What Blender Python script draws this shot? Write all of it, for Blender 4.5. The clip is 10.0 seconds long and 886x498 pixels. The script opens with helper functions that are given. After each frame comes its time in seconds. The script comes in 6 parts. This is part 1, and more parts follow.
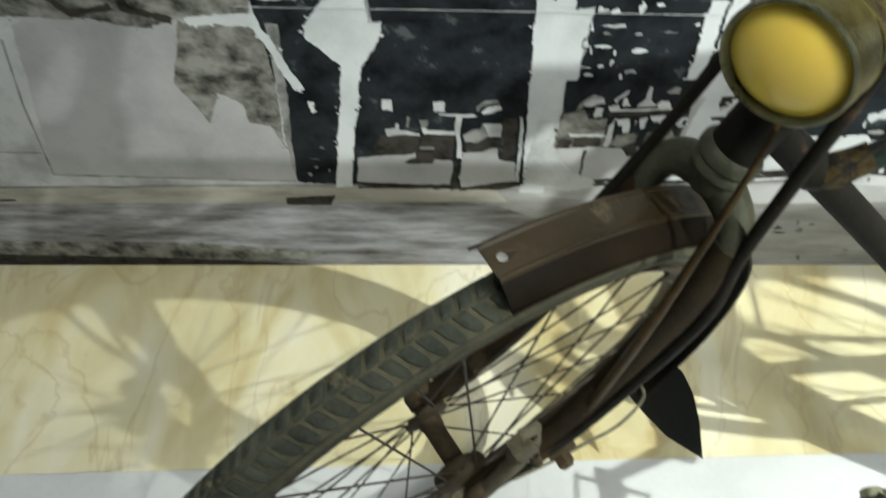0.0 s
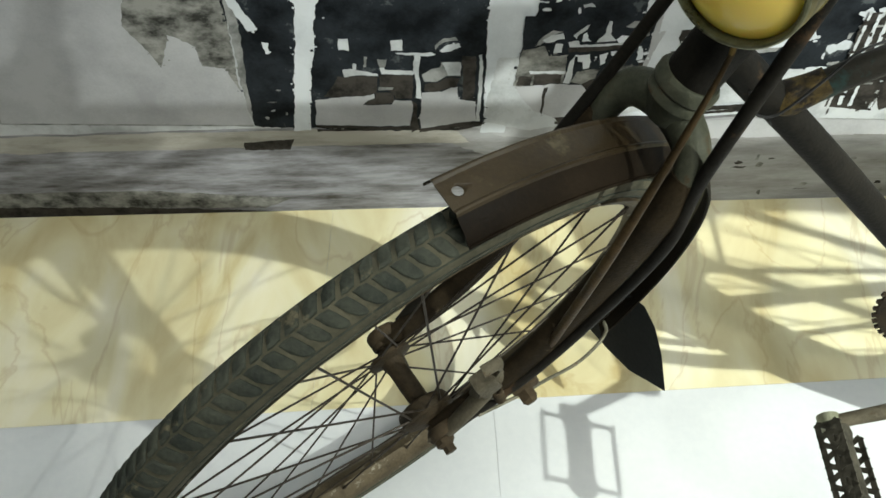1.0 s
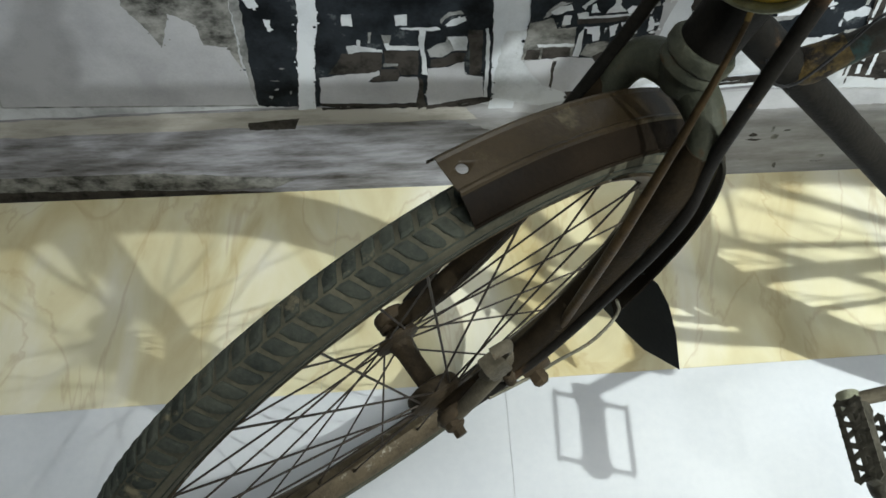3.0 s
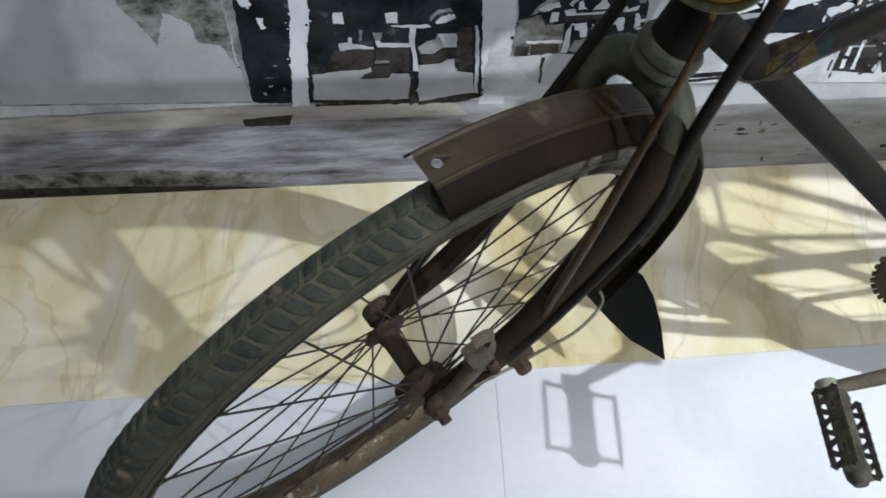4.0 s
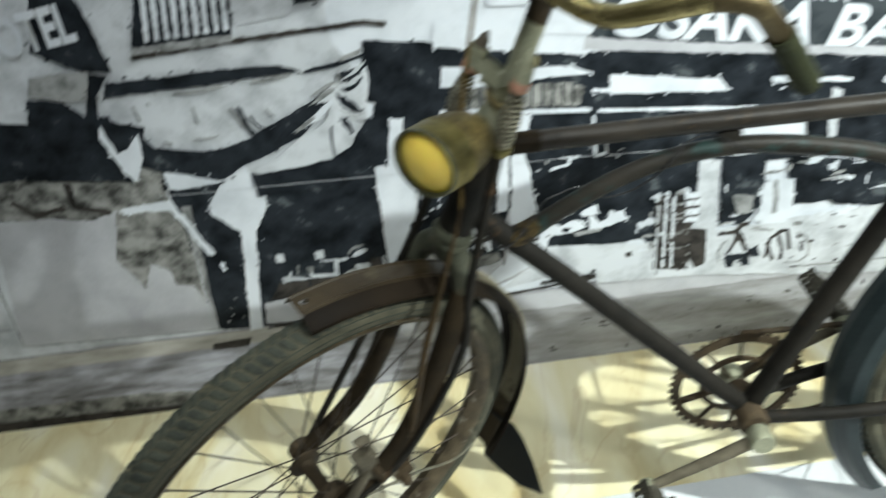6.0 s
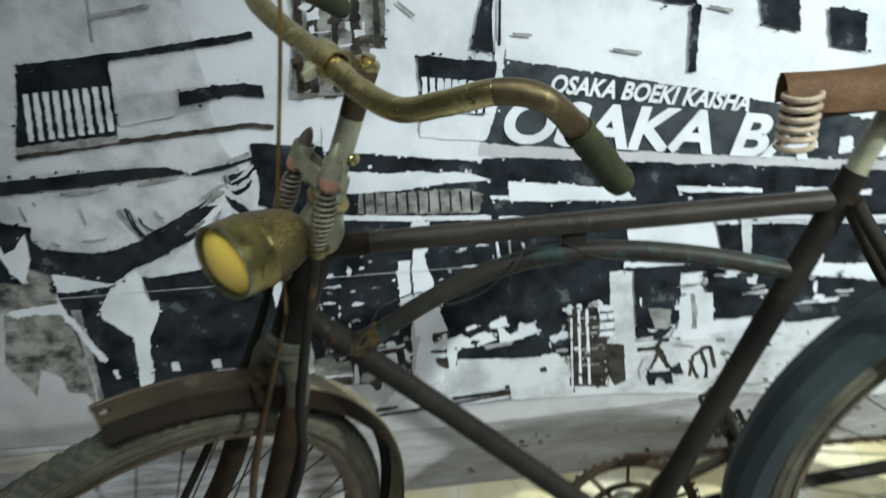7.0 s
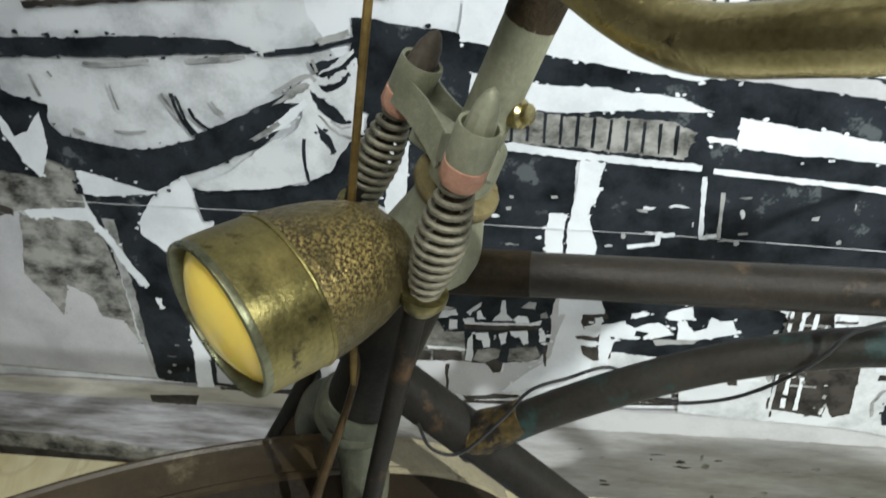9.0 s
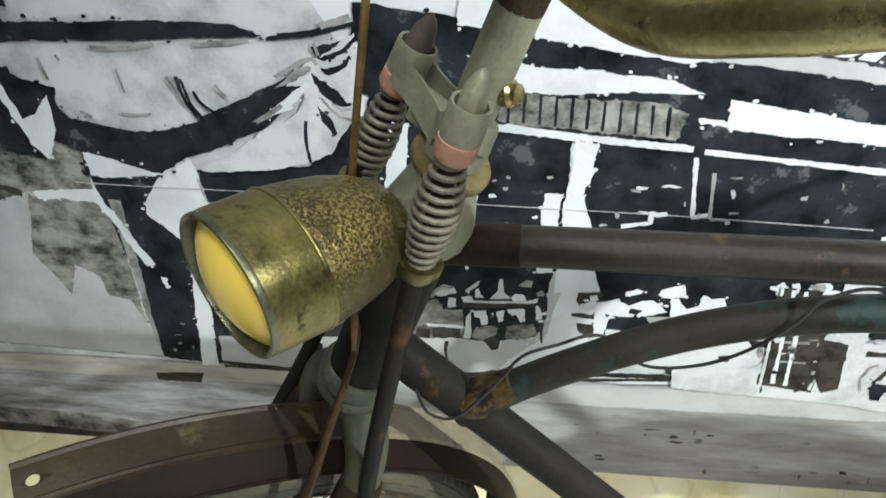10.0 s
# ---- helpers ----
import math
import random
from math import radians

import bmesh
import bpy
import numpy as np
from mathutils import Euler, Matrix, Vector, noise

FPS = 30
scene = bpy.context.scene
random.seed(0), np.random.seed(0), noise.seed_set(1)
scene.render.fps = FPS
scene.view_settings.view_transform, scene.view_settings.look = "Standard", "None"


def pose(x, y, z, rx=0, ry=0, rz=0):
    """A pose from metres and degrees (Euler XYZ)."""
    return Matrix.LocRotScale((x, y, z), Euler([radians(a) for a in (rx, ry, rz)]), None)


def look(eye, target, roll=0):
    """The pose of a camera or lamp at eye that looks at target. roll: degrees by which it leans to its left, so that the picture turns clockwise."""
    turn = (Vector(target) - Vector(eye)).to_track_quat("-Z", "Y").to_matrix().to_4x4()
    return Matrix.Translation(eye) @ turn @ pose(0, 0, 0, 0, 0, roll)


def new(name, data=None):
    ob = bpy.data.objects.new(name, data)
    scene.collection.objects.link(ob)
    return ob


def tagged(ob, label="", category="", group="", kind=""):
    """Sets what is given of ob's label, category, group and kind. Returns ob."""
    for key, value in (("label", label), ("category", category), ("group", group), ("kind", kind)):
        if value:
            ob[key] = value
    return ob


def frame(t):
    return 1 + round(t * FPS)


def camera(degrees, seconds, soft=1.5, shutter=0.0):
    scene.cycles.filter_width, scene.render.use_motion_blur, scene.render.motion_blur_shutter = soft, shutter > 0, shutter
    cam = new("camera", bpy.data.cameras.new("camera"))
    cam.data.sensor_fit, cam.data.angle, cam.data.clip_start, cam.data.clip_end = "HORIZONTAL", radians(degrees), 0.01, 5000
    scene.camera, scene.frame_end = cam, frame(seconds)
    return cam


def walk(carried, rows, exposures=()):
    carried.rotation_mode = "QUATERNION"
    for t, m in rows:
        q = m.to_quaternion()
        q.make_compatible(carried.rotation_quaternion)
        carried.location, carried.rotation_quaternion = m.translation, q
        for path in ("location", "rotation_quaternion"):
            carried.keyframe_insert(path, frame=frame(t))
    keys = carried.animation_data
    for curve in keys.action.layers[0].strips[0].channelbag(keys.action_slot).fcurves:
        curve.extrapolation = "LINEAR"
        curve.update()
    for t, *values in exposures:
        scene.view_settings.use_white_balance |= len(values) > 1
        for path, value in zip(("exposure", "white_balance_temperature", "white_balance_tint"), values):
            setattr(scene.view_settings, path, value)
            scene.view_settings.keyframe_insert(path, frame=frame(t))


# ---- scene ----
cam = camera(54.7, 10.0, soft=1.6, shutter=0.9)
PATH = [
    (0, (0.452, 0.077, 1.124), (0.295, 1.378, -0.387), -5.3),
    (0.5, (0.456, 0.08, 1.114), (0.355, 1.315, -0.456), -4.7),
    (1, (0.46, 0.076, 1.112), (0.375, 1.284, -0.48), -4.5),
    (1.5, (0.461, 0.076, 1.112), (0.376, 1.286, -0.478), -4.5),
    (2, (0.46, 0.085, 1.106), (0.367, 1.303, -0.477), -4.7),
    (2.5, (0.462, 0.091, 1.093), (0.358, 1.278, -0.513), -5.8),
    (4, (0.483, 0.075, 1.111), (0.359, 1.233, -0.516), -7.2),
    (4.5, (0.528, 0.049, 1.131), (0.391, 1.296, -0.426), -7.4),
    (5, (0.569, -0.028, 1.189), (0.354, 1.387, -0.209), -10.0),
    (5.5, (0.589, -0.157, 1.217), (0.421, 1.373, -0.06), -9.9),
    (6, (0.635, -0.276, 1.261), (0.566, 1.338, 0.083), -9.1),
    (6.2, (0.688, -0.295, 1.258), (0.631, 1.360, 0.135), -9.2),
    (7.3, (0.845, -0.144, 1.173), (0.736, 1.624, 0.245), -7.8),
    (7.5, (0.814, -0.040, 1.161), (0.666, 1.720, 0.222), -7.7),
    (7.7, (0.798, 0.044, 1.126), (0.609, 1.797, 0.183), -6.2),
    (8, (0.766, 0.143, 1.093), (0.529, 1.881, 0.132), -5.2),
    (8.4, (0.760, 0.190, 1.071), (0.449, 1.845, -0.008), -5.9),
    (8.5, (0.761, 0.196, 1.068), (0.433, 1.831, -0.036), -5.9),
    (9, (0.76, 0.204, 1.066), (0.395, 1.769, -0.124), -6.6),
    (9.5, (0.761, 0.199, 1.068), (0.379, 1.729, -0.162), -6.9),
    (9.6, (0.764, 0.193, 1.073), (0.385, 1.716, -0.167), -7.2),
    (10, (0.768, 0.18, 1.076), (0.401, 1.723, -0.141), -6.8),
]
walk(cam, [(t, look(eye, target, roll)) for t, eye, target, roll in PATH], [(0, 0.03, 6600, 10), (1.5, 0.02, 6550, 10), (2.5, -0.12, 6450, 10), (3.8, -0.2, 5900, 24), (4.2, -0.18, 5950, 23), (4.5, -0.06, 6250, 15), (5.0, 0.18, 6350, 11), (5.5, 0.22, 6350, 11), (6.2, 0.06, 6150, 11), (7.3, -0.27, 6100, 12), (8, -0.2, 6300, 14), (8.5, 0.06, 6300, 15), (9, 0.2, 6350, 15), (10, 0.24, 6350, 15)])

# ---- light ----
world = bpy.data.worlds.new("world")
scene.world = world
world.use_nodes = True
world.node_tree.nodes["Background"].inputs[0].default_value = (0.95, 0.95, 0.90, 1)
world.node_tree.nodes["Background"].inputs[1].default_value = 0.2


def lamp(name, kind, at, target, watts, colour, size, angle=60, blend=0.5):
    data = bpy.data.lights.new(name, kind)
    data.energy, data.color = watts, colour
    if kind == "AREA":
        data.shape, data.size, data.size_y = "RECTANGLE", size, size * 0.5
    else:
        data.shadow_soft_size = size
    if kind == "SPOT":
        data.spot_size, data.spot_blend = radians(angle), blend
    ob = new(name, data)
    ob.matrix_world = look(at, target)
    return ob


KEY = (2.79, -0.57, 2.15)
lamp("spot_bulb", "SPOT", KEY, (1.18, 0.88, 0.30), 600, (0.900, 0.965, 0.895), 0.020, 44, 1.0)
KEY_TWO = (1.66, -0.84, 2.50)
lamp("spot_bulb", "SPOT", KEY_TWO, (0.85, 0.75, 0.3), 60, (0.95, 0.965, 0.86), 0.09, 52, 1.0)
# soft fill from two added panels that are never in view
lamp("fill_glow", "AREA", (0.75, 0.0, 2.66), (0.75, 0.01, 0), 15.0, (0.895, 0.955, 0.885), 1.2)
lamp("fill_glow", "AREA", (1.5, -1.5, 2.66), (1.5, -1.49, 0), 19.0, (0.895, 0.955, 0.885), 1.2)


# ---- materials ----
def material(name, low, high, rough=0.6, metal=0.0, scale=20.0, fine=180.0, bump=0.2, wear=None, wear_at=0.6, wear_scale=9.0, spread=0.12, coat=0.0, sheen=0.2):
    """A surface of two tones mixed by coarse and fine noise, with relief, and an optional third tone in worn patches."""
    m = bpy.data.materials.new(name)
    m.use_nodes = True
    nodes, links = m.node_tree.nodes, m.node_tree.links
    bsdf = nodes["Principled BSDF"]
    place = nodes.new("ShaderNodeTexCoord").outputs["Object"]

    def cloud(size, detail=6.0, rough_=0.6):
        n = nodes.new("ShaderNodeTexNoise")
        n.inputs["Scale"].default_value, n.inputs["Detail"].default_value, n.inputs["Roughness"].default_value = size, detail, rough_
        links.new(place, n.inputs["Vector"])
        return n.outputs["Fac"]

    def ramp(fac, a, b):
        r = nodes.new("ShaderNodeMapRange")
        r.inputs["From Min"].default_value, r.inputs["From Max"].default_value = a, b
        links.new(fac, r.inputs["Value"])
        return r.outputs["Result"]

    def mix(fac, a, b):
        x = nodes.new("ShaderNodeMix")
        x.data_type = "RGBA"
        links.new(fac, x.inputs["Factor"])
        for k, v in (("A", a), ("B", b)):
            sock = [s for s in x.inputs if s.name == k and s.type == "RGBA"][0]
            if isinstance(v, tuple):
                sock.default_value = (*v, 1)
            else:
                links.new(v, sock)
        return [s for s in x.outputs if s.type == "RGBA"][0]

    coarse, grain = cloud(scale), cloud(fine, 3.0)
    both = nodes.new("ShaderNodeMath")
    both.operation = "MULTIPLY_ADD"
    links.new(grain, both.inputs[0])
    both.inputs[1].default_value = 0.35
    links.new(coarse, both.inputs[2])
    colour = mix(ramp(both.outputs[0], 0.5, 0.85), low, high)
    rough_out = ramp(coarse, 0.3, 0.7)
    span = nodes.new("ShaderNodeMapRange")
    links.new(rough_out, span.inputs["Value"])
    span.inputs["To Min"].default_value, span.inputs["To Max"].default_value = max(0.03, rough - spread), min(1.0, rough + spread)
    if wear:
        worn = ramp(cloud(wear_scale, 8.0, 0.7), wear_at, wear_at + 0.08)
        colour = mix(worn, colour, wear)
    links.new(colour, bsdf.inputs["Base Color"])
    links.new(span.outputs["Result"], bsdf.inputs["Roughness"])
    bsdf.inputs["Metallic"].default_value = metal
    bsdf.inputs["Coat Weight"].default_value = coat
    bsdf.inputs["Specular IOR Level"].default_value = sheen
    b = nodes.new("ShaderNodeBump")
    b.inputs["Strength"].default_value, b.inputs["Distance"].default_value = bump, 0.002
    links.new(grain, b.inputs["Height"])
    links.new(b.outputs["Normal"], bsdf.inputs["Normal"])
    return m


DARK_PAINT = material("aged_dark_paint", (0.0075, 0.0072, 0.006), (0.021, 0.0185, 0.0145), 0.6, 0.0, 14, 300, 0.25, (0.065, 0.040, 0.021), 0.61, 16, sheen=0.09)
TUBE_PAINT = material("weathered_brown_tube_paint", (0.0125, 0.0105, 0.0080), (0.032, 0.0265, 0.0195), 0.43, 0.0, 12, 320, 0.2, (0.075, 0.052, 0.028), 0.61, 20, sheen=0.22)
STAINED_PAINT = material("green_stained_dark_paint", (0.0100, 0.0095, 0.0075), (0.027, 0.0235, 0.0180), 0.50, 0.0, 12, 320, 0.2, (0.020, 0.038, 0.034), 0.52, 26, sheen=0.16)
GREEN_METAL = material("oxidised_grey_green_metal", (0.195, 0.200, 0.135), (0.345, 0.345, 0.240), 0.55, 0.35, 25, 320, 0.3, (0.13, 0.085, 0.05), 0.62, 30)
CROWN_METAL = material("dark_green_cast_metal", (0.036, 0.040, 0.028), (0.088, 0.090, 0.062), 0.5, 0.2, 30, 320, 0.3, (0.085, 0.055, 0.028), 0.62, 30)
RUST = material("rusty_steel", (0.026, 0.020, 0.012), (0.072, 0.051, 0.028), 0.75, 0.15, 30, 350, 0.5, (0.16, 0.125, 0.085), 0.63, 55)
FORK = material("worn_brown_fork_paint", (0.012, 0.009, 0.0055), (0.032, 0.023, 0.0125), 0.62, 0.0, 20, 300, 0.35, (0.11, 0.085, 0.055), 0.635, 45, sheen=0.08)
GUARD = material("faded_olive_brown_enamel", (0.0190, 0.0132, 0.0066), (0.043, 0.0305, 0.0150), 0.40, 0.0, 10, 260, 0.25, (0.070, 0.058, 0.033), 0.59, 22, sheen=0.28)
GUARD_DARK = material("dark_brown_skirt", (0.0070, 0.0050, 0.0032), (0.0175, 0.0122, 0.0074), 0.5, 0.0, 12, 260, 0.2, (0.040, 0.028, 0.015), 0.66, 25, sheen=0.05)
GUARD_PALE = material("pale_cream_guard_top", (0.115, 0.098, 0.060), (0.24, 0.21, 0.135), 0.55, 0.0, 12, 260, 0.25, (0.060, 0.048, 0.026), 0.60, 24, sheen=0.3)
REAR_GUARD = material("blue_black_mudguard_enamel", (0.0120, 0.0180, 0.0192), (0.0330, 0.0450, 0.0450), 0.45, 0.1, 9, 260, 0.2, (0.13, 0.13, 0.12), 0.66, 20)
FLAP = material("dark_rubber_flap", (0.0154, 0.0175, 0.0182), (0.0350, 0.0371, 0.0364), 0.7, 0.0, 14, 200, 0.25)
TYRE = material("dusty_old_tyre_rubber", (0.046, 0.045, 0.031), (0.110, 0.102, 0.068), 0.85, 0.0, 18, 220, 0.4, (0.13, 0.115, 0.075), 0.60, 22)
TREAD = material("dusty_tread_rubber", (0.026, 0.031, 0.025), (0.066, 0.071, 0.054), 0.9, 0.0, 30, 260, 0.5, (0.13, 0.115, 0.072), 0.59, 35)
RIM = material("dull_corroded_rim", (0.045, 0.034, 0.020), (0.120, 0.095, 0.058), 0.55, 0.35, 35, 350, 0.3, (0.31, 0.29, 0.23), 0.58, 34)
SPOKE = material("rusty_spoke_wire", (0.0280, 0.0224, 0.0168), (0.0700, 0.0560, 0.0420), 0.55, 0.5, 60, 400, 0.2)
BRASS = material("tarnished_brass", (0.088, 0.078, 0.030), (0.270, 0.225, 0.082), 0.38, 0.88, 24, 420, 0.12, (0.045, 0.038, 0.018), 0.60, 46, spread=0.13)
BAR = material("tarnished_gilt_handlebar", (0.24, 0.195, 0.078), (0.48, 0.405, 0.195), 0.25, 0.92, 26, 420, 0.15, (0.085, 0.060, 0.030), 0.60, 60, spread=0.14)
BAR_BROWN = material("browned_gilt_bar", (0.050, 0.038, 0.019), (0.14, 0.108, 0.055), 0.38, 0.7, 18, 380, 0.2, (0.24, 0.19, 0.09), 0.60, 24)
GRIP = material("moss_green_rubber_grip", (0.020, 0.024, 0.010), (0.040, 0.044, 0.019), 0.75, 0.0, 30, 300, 0.4)
PINK = material("faded_pink_rubber", (0.36, 0.18, 0.12), (0.50, 0.29, 0.20), 0.75, 0.0, 60, 300, 0.4)
SPRING = material("grey_spring_wire", (0.095, 0.089, 0.062), (0.200, 0.186, 0.135), 0.55, 0.4, 60, 400, 0.3, (0.11, 0.065, 0.03), 0.62, 60)
TIP = material("dark_wooden_plug", (0.05, 0.042, 0.032), (0.11, 0.092, 0.07), 0.6, 0.1, 40, 300, 0.3)
WIRE = material("ochre_brake_wire", (0.10, 0.066, 0.020), (0.24, 0.165, 0.055), 0.55, 0.45, 60, 300, 0.3, (0.30, 0.12, 0.035), 0.60, 30)
ROD = material("rusty_ochre_rod", (0.028, 0.019, 0.009), (0.078, 0.050, 0.021), 0.5, 0.35, 40, 300, 0.3, (0.22, 0.085, 0.03), 0.62, 14)
BLACK_WIRE = material("black_plastic_wire", (0.012, 0.012, 0.012), (0.03, 0.03, 0.03), 0.4, 0.0)
BRAZE_PLATE = material("dull_ochre_plate", (0.11, 0.088, 0.040), (0.22, 0.18, 0.085), 0.6, 0.25, 40, 300, 0.3, (0.06, 0.045, 0.025), 0.6, 40)
BRAZE = material("ochre_brazing", (0.014, 0.011, 0.0075), (0.120, 0.083, 0.026), 0.55, 0.3, 34, 300, 0.4, (0.014, 0.0115, 0.009), 0.52, 45)
DUSTY = material("dusty_olive_casting", (0.066, 0.057, 0.038), (0.142, 0.124, 0.086), 0.75, 0.1, 40, 300, 0.5, (0.085, 0.058, 0.032), 0.60, 50)
PEDAL = material("dark_pitted_steel", (0.030, 0.028, 0.020), (0.085, 0.078, 0.058), 0.6, 0.3, 40, 300, 0.5, (0.14, 0.12, 0.09), 0.64, 60)
RIM_BRASS = material("pale_green_silver_rim", (0.085, 0.088, 0.050), (0.19, 0.19, 0.118), 0.34, 0.75, 40, 420, 0.1, (0.12, 0.11, 0.055), 0.60, 70)
COIL = material("tan_dusty_coil", (0.25, 0.195, 0.135), (0.42, 0.35, 0.26), 0.6, 0.2, 60, 300, 0.3)
LEATHER = material("worn_brown_leather", (0.10, 0.055, 0.028), (0.22, 0.13, 0.07), 0.6, 0.0, 20, 260, 0.4)
WHITE_WALL = material("white_plaster", (0.68, 0.68, 0.66), (0.76, 0.76, 0.74), 0.8, 0.0, 3, 120, 0.1)
GREY_WALL = material("grey_low_bounce", (0.30, 0.30, 0.29), (0.36, 0.36, 0.35), 0.85, 0.0, 3, 120, 0.1)
WHITE_TILE = material("white_floor_tile", (0.60, 0.62, 0.63), (0.68, 0.695, 0.69), 0.22, 0.0, 3, 90, 0.02, spread=0.05)
FIXTURE = material("white_lamp_housing", (0.6, 0.6, 0.6), (0.7, 0.7, 0.7), 0.5, 0.0)


def glow(name, colour, strength):
    m = bpy.data.materials.new(name)
    m.use_nodes = True
    b = m.node_tree.nodes["Principled BSDF"]
    b.inputs["Base Color"].default_value = (*colour, 1)
    b.inputs["Emission Color"].default_value = (*colour, 1)
    b.inputs["Emission Strength"].default_value = strength
    return m


PANEL = glow("fill_diffuser", (0.95, 0.98, 1.0), 4.0)


def marble():
    m = bpy.data.materials.new("cream_veined_marble")
    m.use_nodes = True
    nodes, links = m.node_tree.nodes, m.node_tree.links
    bsdf = nodes["Principled BSDF"]
    place = nodes.new("ShaderNodeTexCoord").outputs["Object"]
    turn = nodes.new("ShaderNodeMapping")
    turn.inputs["Rotation"].default_value = (0, 0, 0.5)
    turn.inputs["Scale"].default_value = (1.0, 0.35, 1.0)
    links.new(place, turn.inputs["Vector"])
    soft = nodes.new("ShaderNodeTexNoise")
    soft.inputs["Scale"].default_value, soft.inputs["Detail"].default_value, soft.inputs["Distortion"].default_value = 7.0, 8.0, 1.2
    links.new(turn.outputs[0], soft.inputs["Vector"])
    base = nodes.new("ShaderNodeValToRGB")
    for e, (p, c) in zip((base.color_ramp.elements[0], base.color_ramp.elements[1], base.color_ramp.elements.new(0.52)), ((0.32, (0.60, 0.50, 0.255, 1)), (0.68, (0.84, 0.82, 0.64, 1)), (0.50, (0.74, 0.68, 0.43, 1)))):
        e.position, e.color = p, c
    links.new(soft.outputs["Fac"], base.inputs["Fac"])
    vein = nodes.new("ShaderNodeTexNoise")
    vein.inputs["Scale"].default_value, vein.inputs["Detail"].default_value, vein.inputs["Distortion"].default_value = 4.5, 5.0, 2.2
    links.new(turn.outputs[0], vein.inputs["Vector"])
    away = nodes.new("ShaderNodeMath")
    away.operation = "SUBTRACT"
    links.new(vein.outputs["Fac"], away.inputs[0])
    away.inputs[1].default_value = 0.5
    size = nodes.new("ShaderNodeMath")
    size.operation = "ABSOLUTE"
    links.new(away.outputs[0], size.inputs[0])
    line = nodes.new("ShaderNodeMapRange")
    line.inputs["From Min"].default_value, line.inputs["From Max"].default_value = 0.0, 0.018
    line.inputs["To Min"].default_value, line.inputs["To Max"].default_value = 0.28, 0.0
    links.new(size.outputs[0], line.inputs["Value"])
    mixed = nodes.new("ShaderNodeMix")
    mixed.data_type = "RGBA"
    mixed.inputs[7].default_value = (0.42, 0.27, 0.09, 1)
    links.new(line.outputs[0], mixed.inputs[0])
    links.new(base.outputs[0], mixed.inputs[6])
    links.new(mixed.outputs[2], bsdf.inputs["Base Color"])
    bsdf.inputs["Roughness"].default_value = 0.32
    return m


MARBLE = marble()


def pitted_brass():
    """Olive brass; above a set height, patches of gold and brown flakes are mixed in."""
    m = bpy.data.materials.new("pitted_flaking_brass")
    m.use_nodes = True
    nodes, links = m.node_tree.nodes, m.node_tree.links
    bsdf = nodes["Principled BSDF"]
    place = nodes.new("ShaderNodeTexCoord").outputs["Object"]

    def cloud(scale, detail, a, b):
        n = nodes.new("ShaderNodeTexNoise")
        n.inputs["Scale"].default_value, n.inputs["Detail"].default_value, n.inputs["Roughness"].default_value = scale, detail, 0.62
        links.new(place, n.inputs["Vector"])
        r = nodes.new("ShaderNodeMapRange")
        r.inputs["From Min"].default_value, r.inputs["From Max"].default_value = a, b
        links.new(n.outputs["Fac"], r.inputs["Value"])
        return r.outputs["Result"]

    def mix(fac, a, b):
        x = nodes.new("ShaderNodeMix")
        x.data_type = "RGBA"
        links.new(fac, x.inputs[0])
        for k, v in ((6, a), (7, b)):
            if isinstance(v, tuple):
                x.inputs[k].default_value = (*v, 1)
            else:
                links.new(v, x.inputs[k])
        return x.outputs[2]

    height = nodes.new("ShaderNodeSeparateXYZ")
    links.new(place, height.inputs[0])
    upper = nodes.new("ShaderNodeMapRange")
    upper.inputs["From Min"].default_value, upper.inputs["From Max"].default_value = 0.820, 0.846
    links.new(height.outputs["Z"], upper.inputs["Value"])
    patchy = cloud(26, 5.0, 0.38, 0.58)
    area = nodes.new("ShaderNodeMath")
    area.operation = "MULTIPLY"
    links.new(upper.outputs["Result"], area.inputs[0])
    links.new(patchy, area.inputs[1])
    smooth_part = mix(cloud(30, 6.0, 0.35, 0.68), (0.062, 0.051, 0.023), (0.165, 0.134, 0.056))
    flakes = mix(cloud(620, 5.0, 0.44, 0.60), (0.052, 0.036, 0.017), (0.44, 0.335, 0.115))
    colour = mix(area.outputs[0], smooth_part, flakes)
    colour = mix(cloud(90, 5.0, 0.64, 0.70), colour, (0.030, 0.023, 0.012))
    links.new(colour, bsdf.inputs["Base Color"])
    bsdf.inputs["Metallic"].default_value = 0.75
    rough = cloud(220, 4.0, 0.3, 0.7)
    span = nodes.new("ShaderNodeMapRange")
    span.inputs["To Min"].default_value, span.inputs["To Max"].default_value = 0.30, 0.55
    links.new(rough, span.inputs["Value"])
    links.new(span.outputs["Result"], bsdf.inputs["Roughness"])
    bump = nodes.new("ShaderNodeBump")
    bump.inputs["Strength"].default_value, bump.inputs["Distance"].default_value = 0.35, 0.0015
    links.new(rough, bump.inputs["Height"])
    links.new(bump.outputs["Normal"], bsdf.inputs["Normal"])
    return m


BRASS_PITTED = pitted_brass()


# ---- building helpers ----
def link_mesh(name, bm, mat, smooth=True):
    bmesh.ops.recalc_face_normals(bm, faces=bm.faces)
    me = bpy.data.meshes.new(name)
    bm.to_mesh(me)
    bm.free()
    for p in me.polygons:
        p.use_smooth = smooth
    if smooth:
        me.set_sharp_from_angle(angle=radians(38))
    for m in mat if isinstance(mat, (list, tuple)) else (mat,):
        me.materials.append(m)
    return new(name, me)


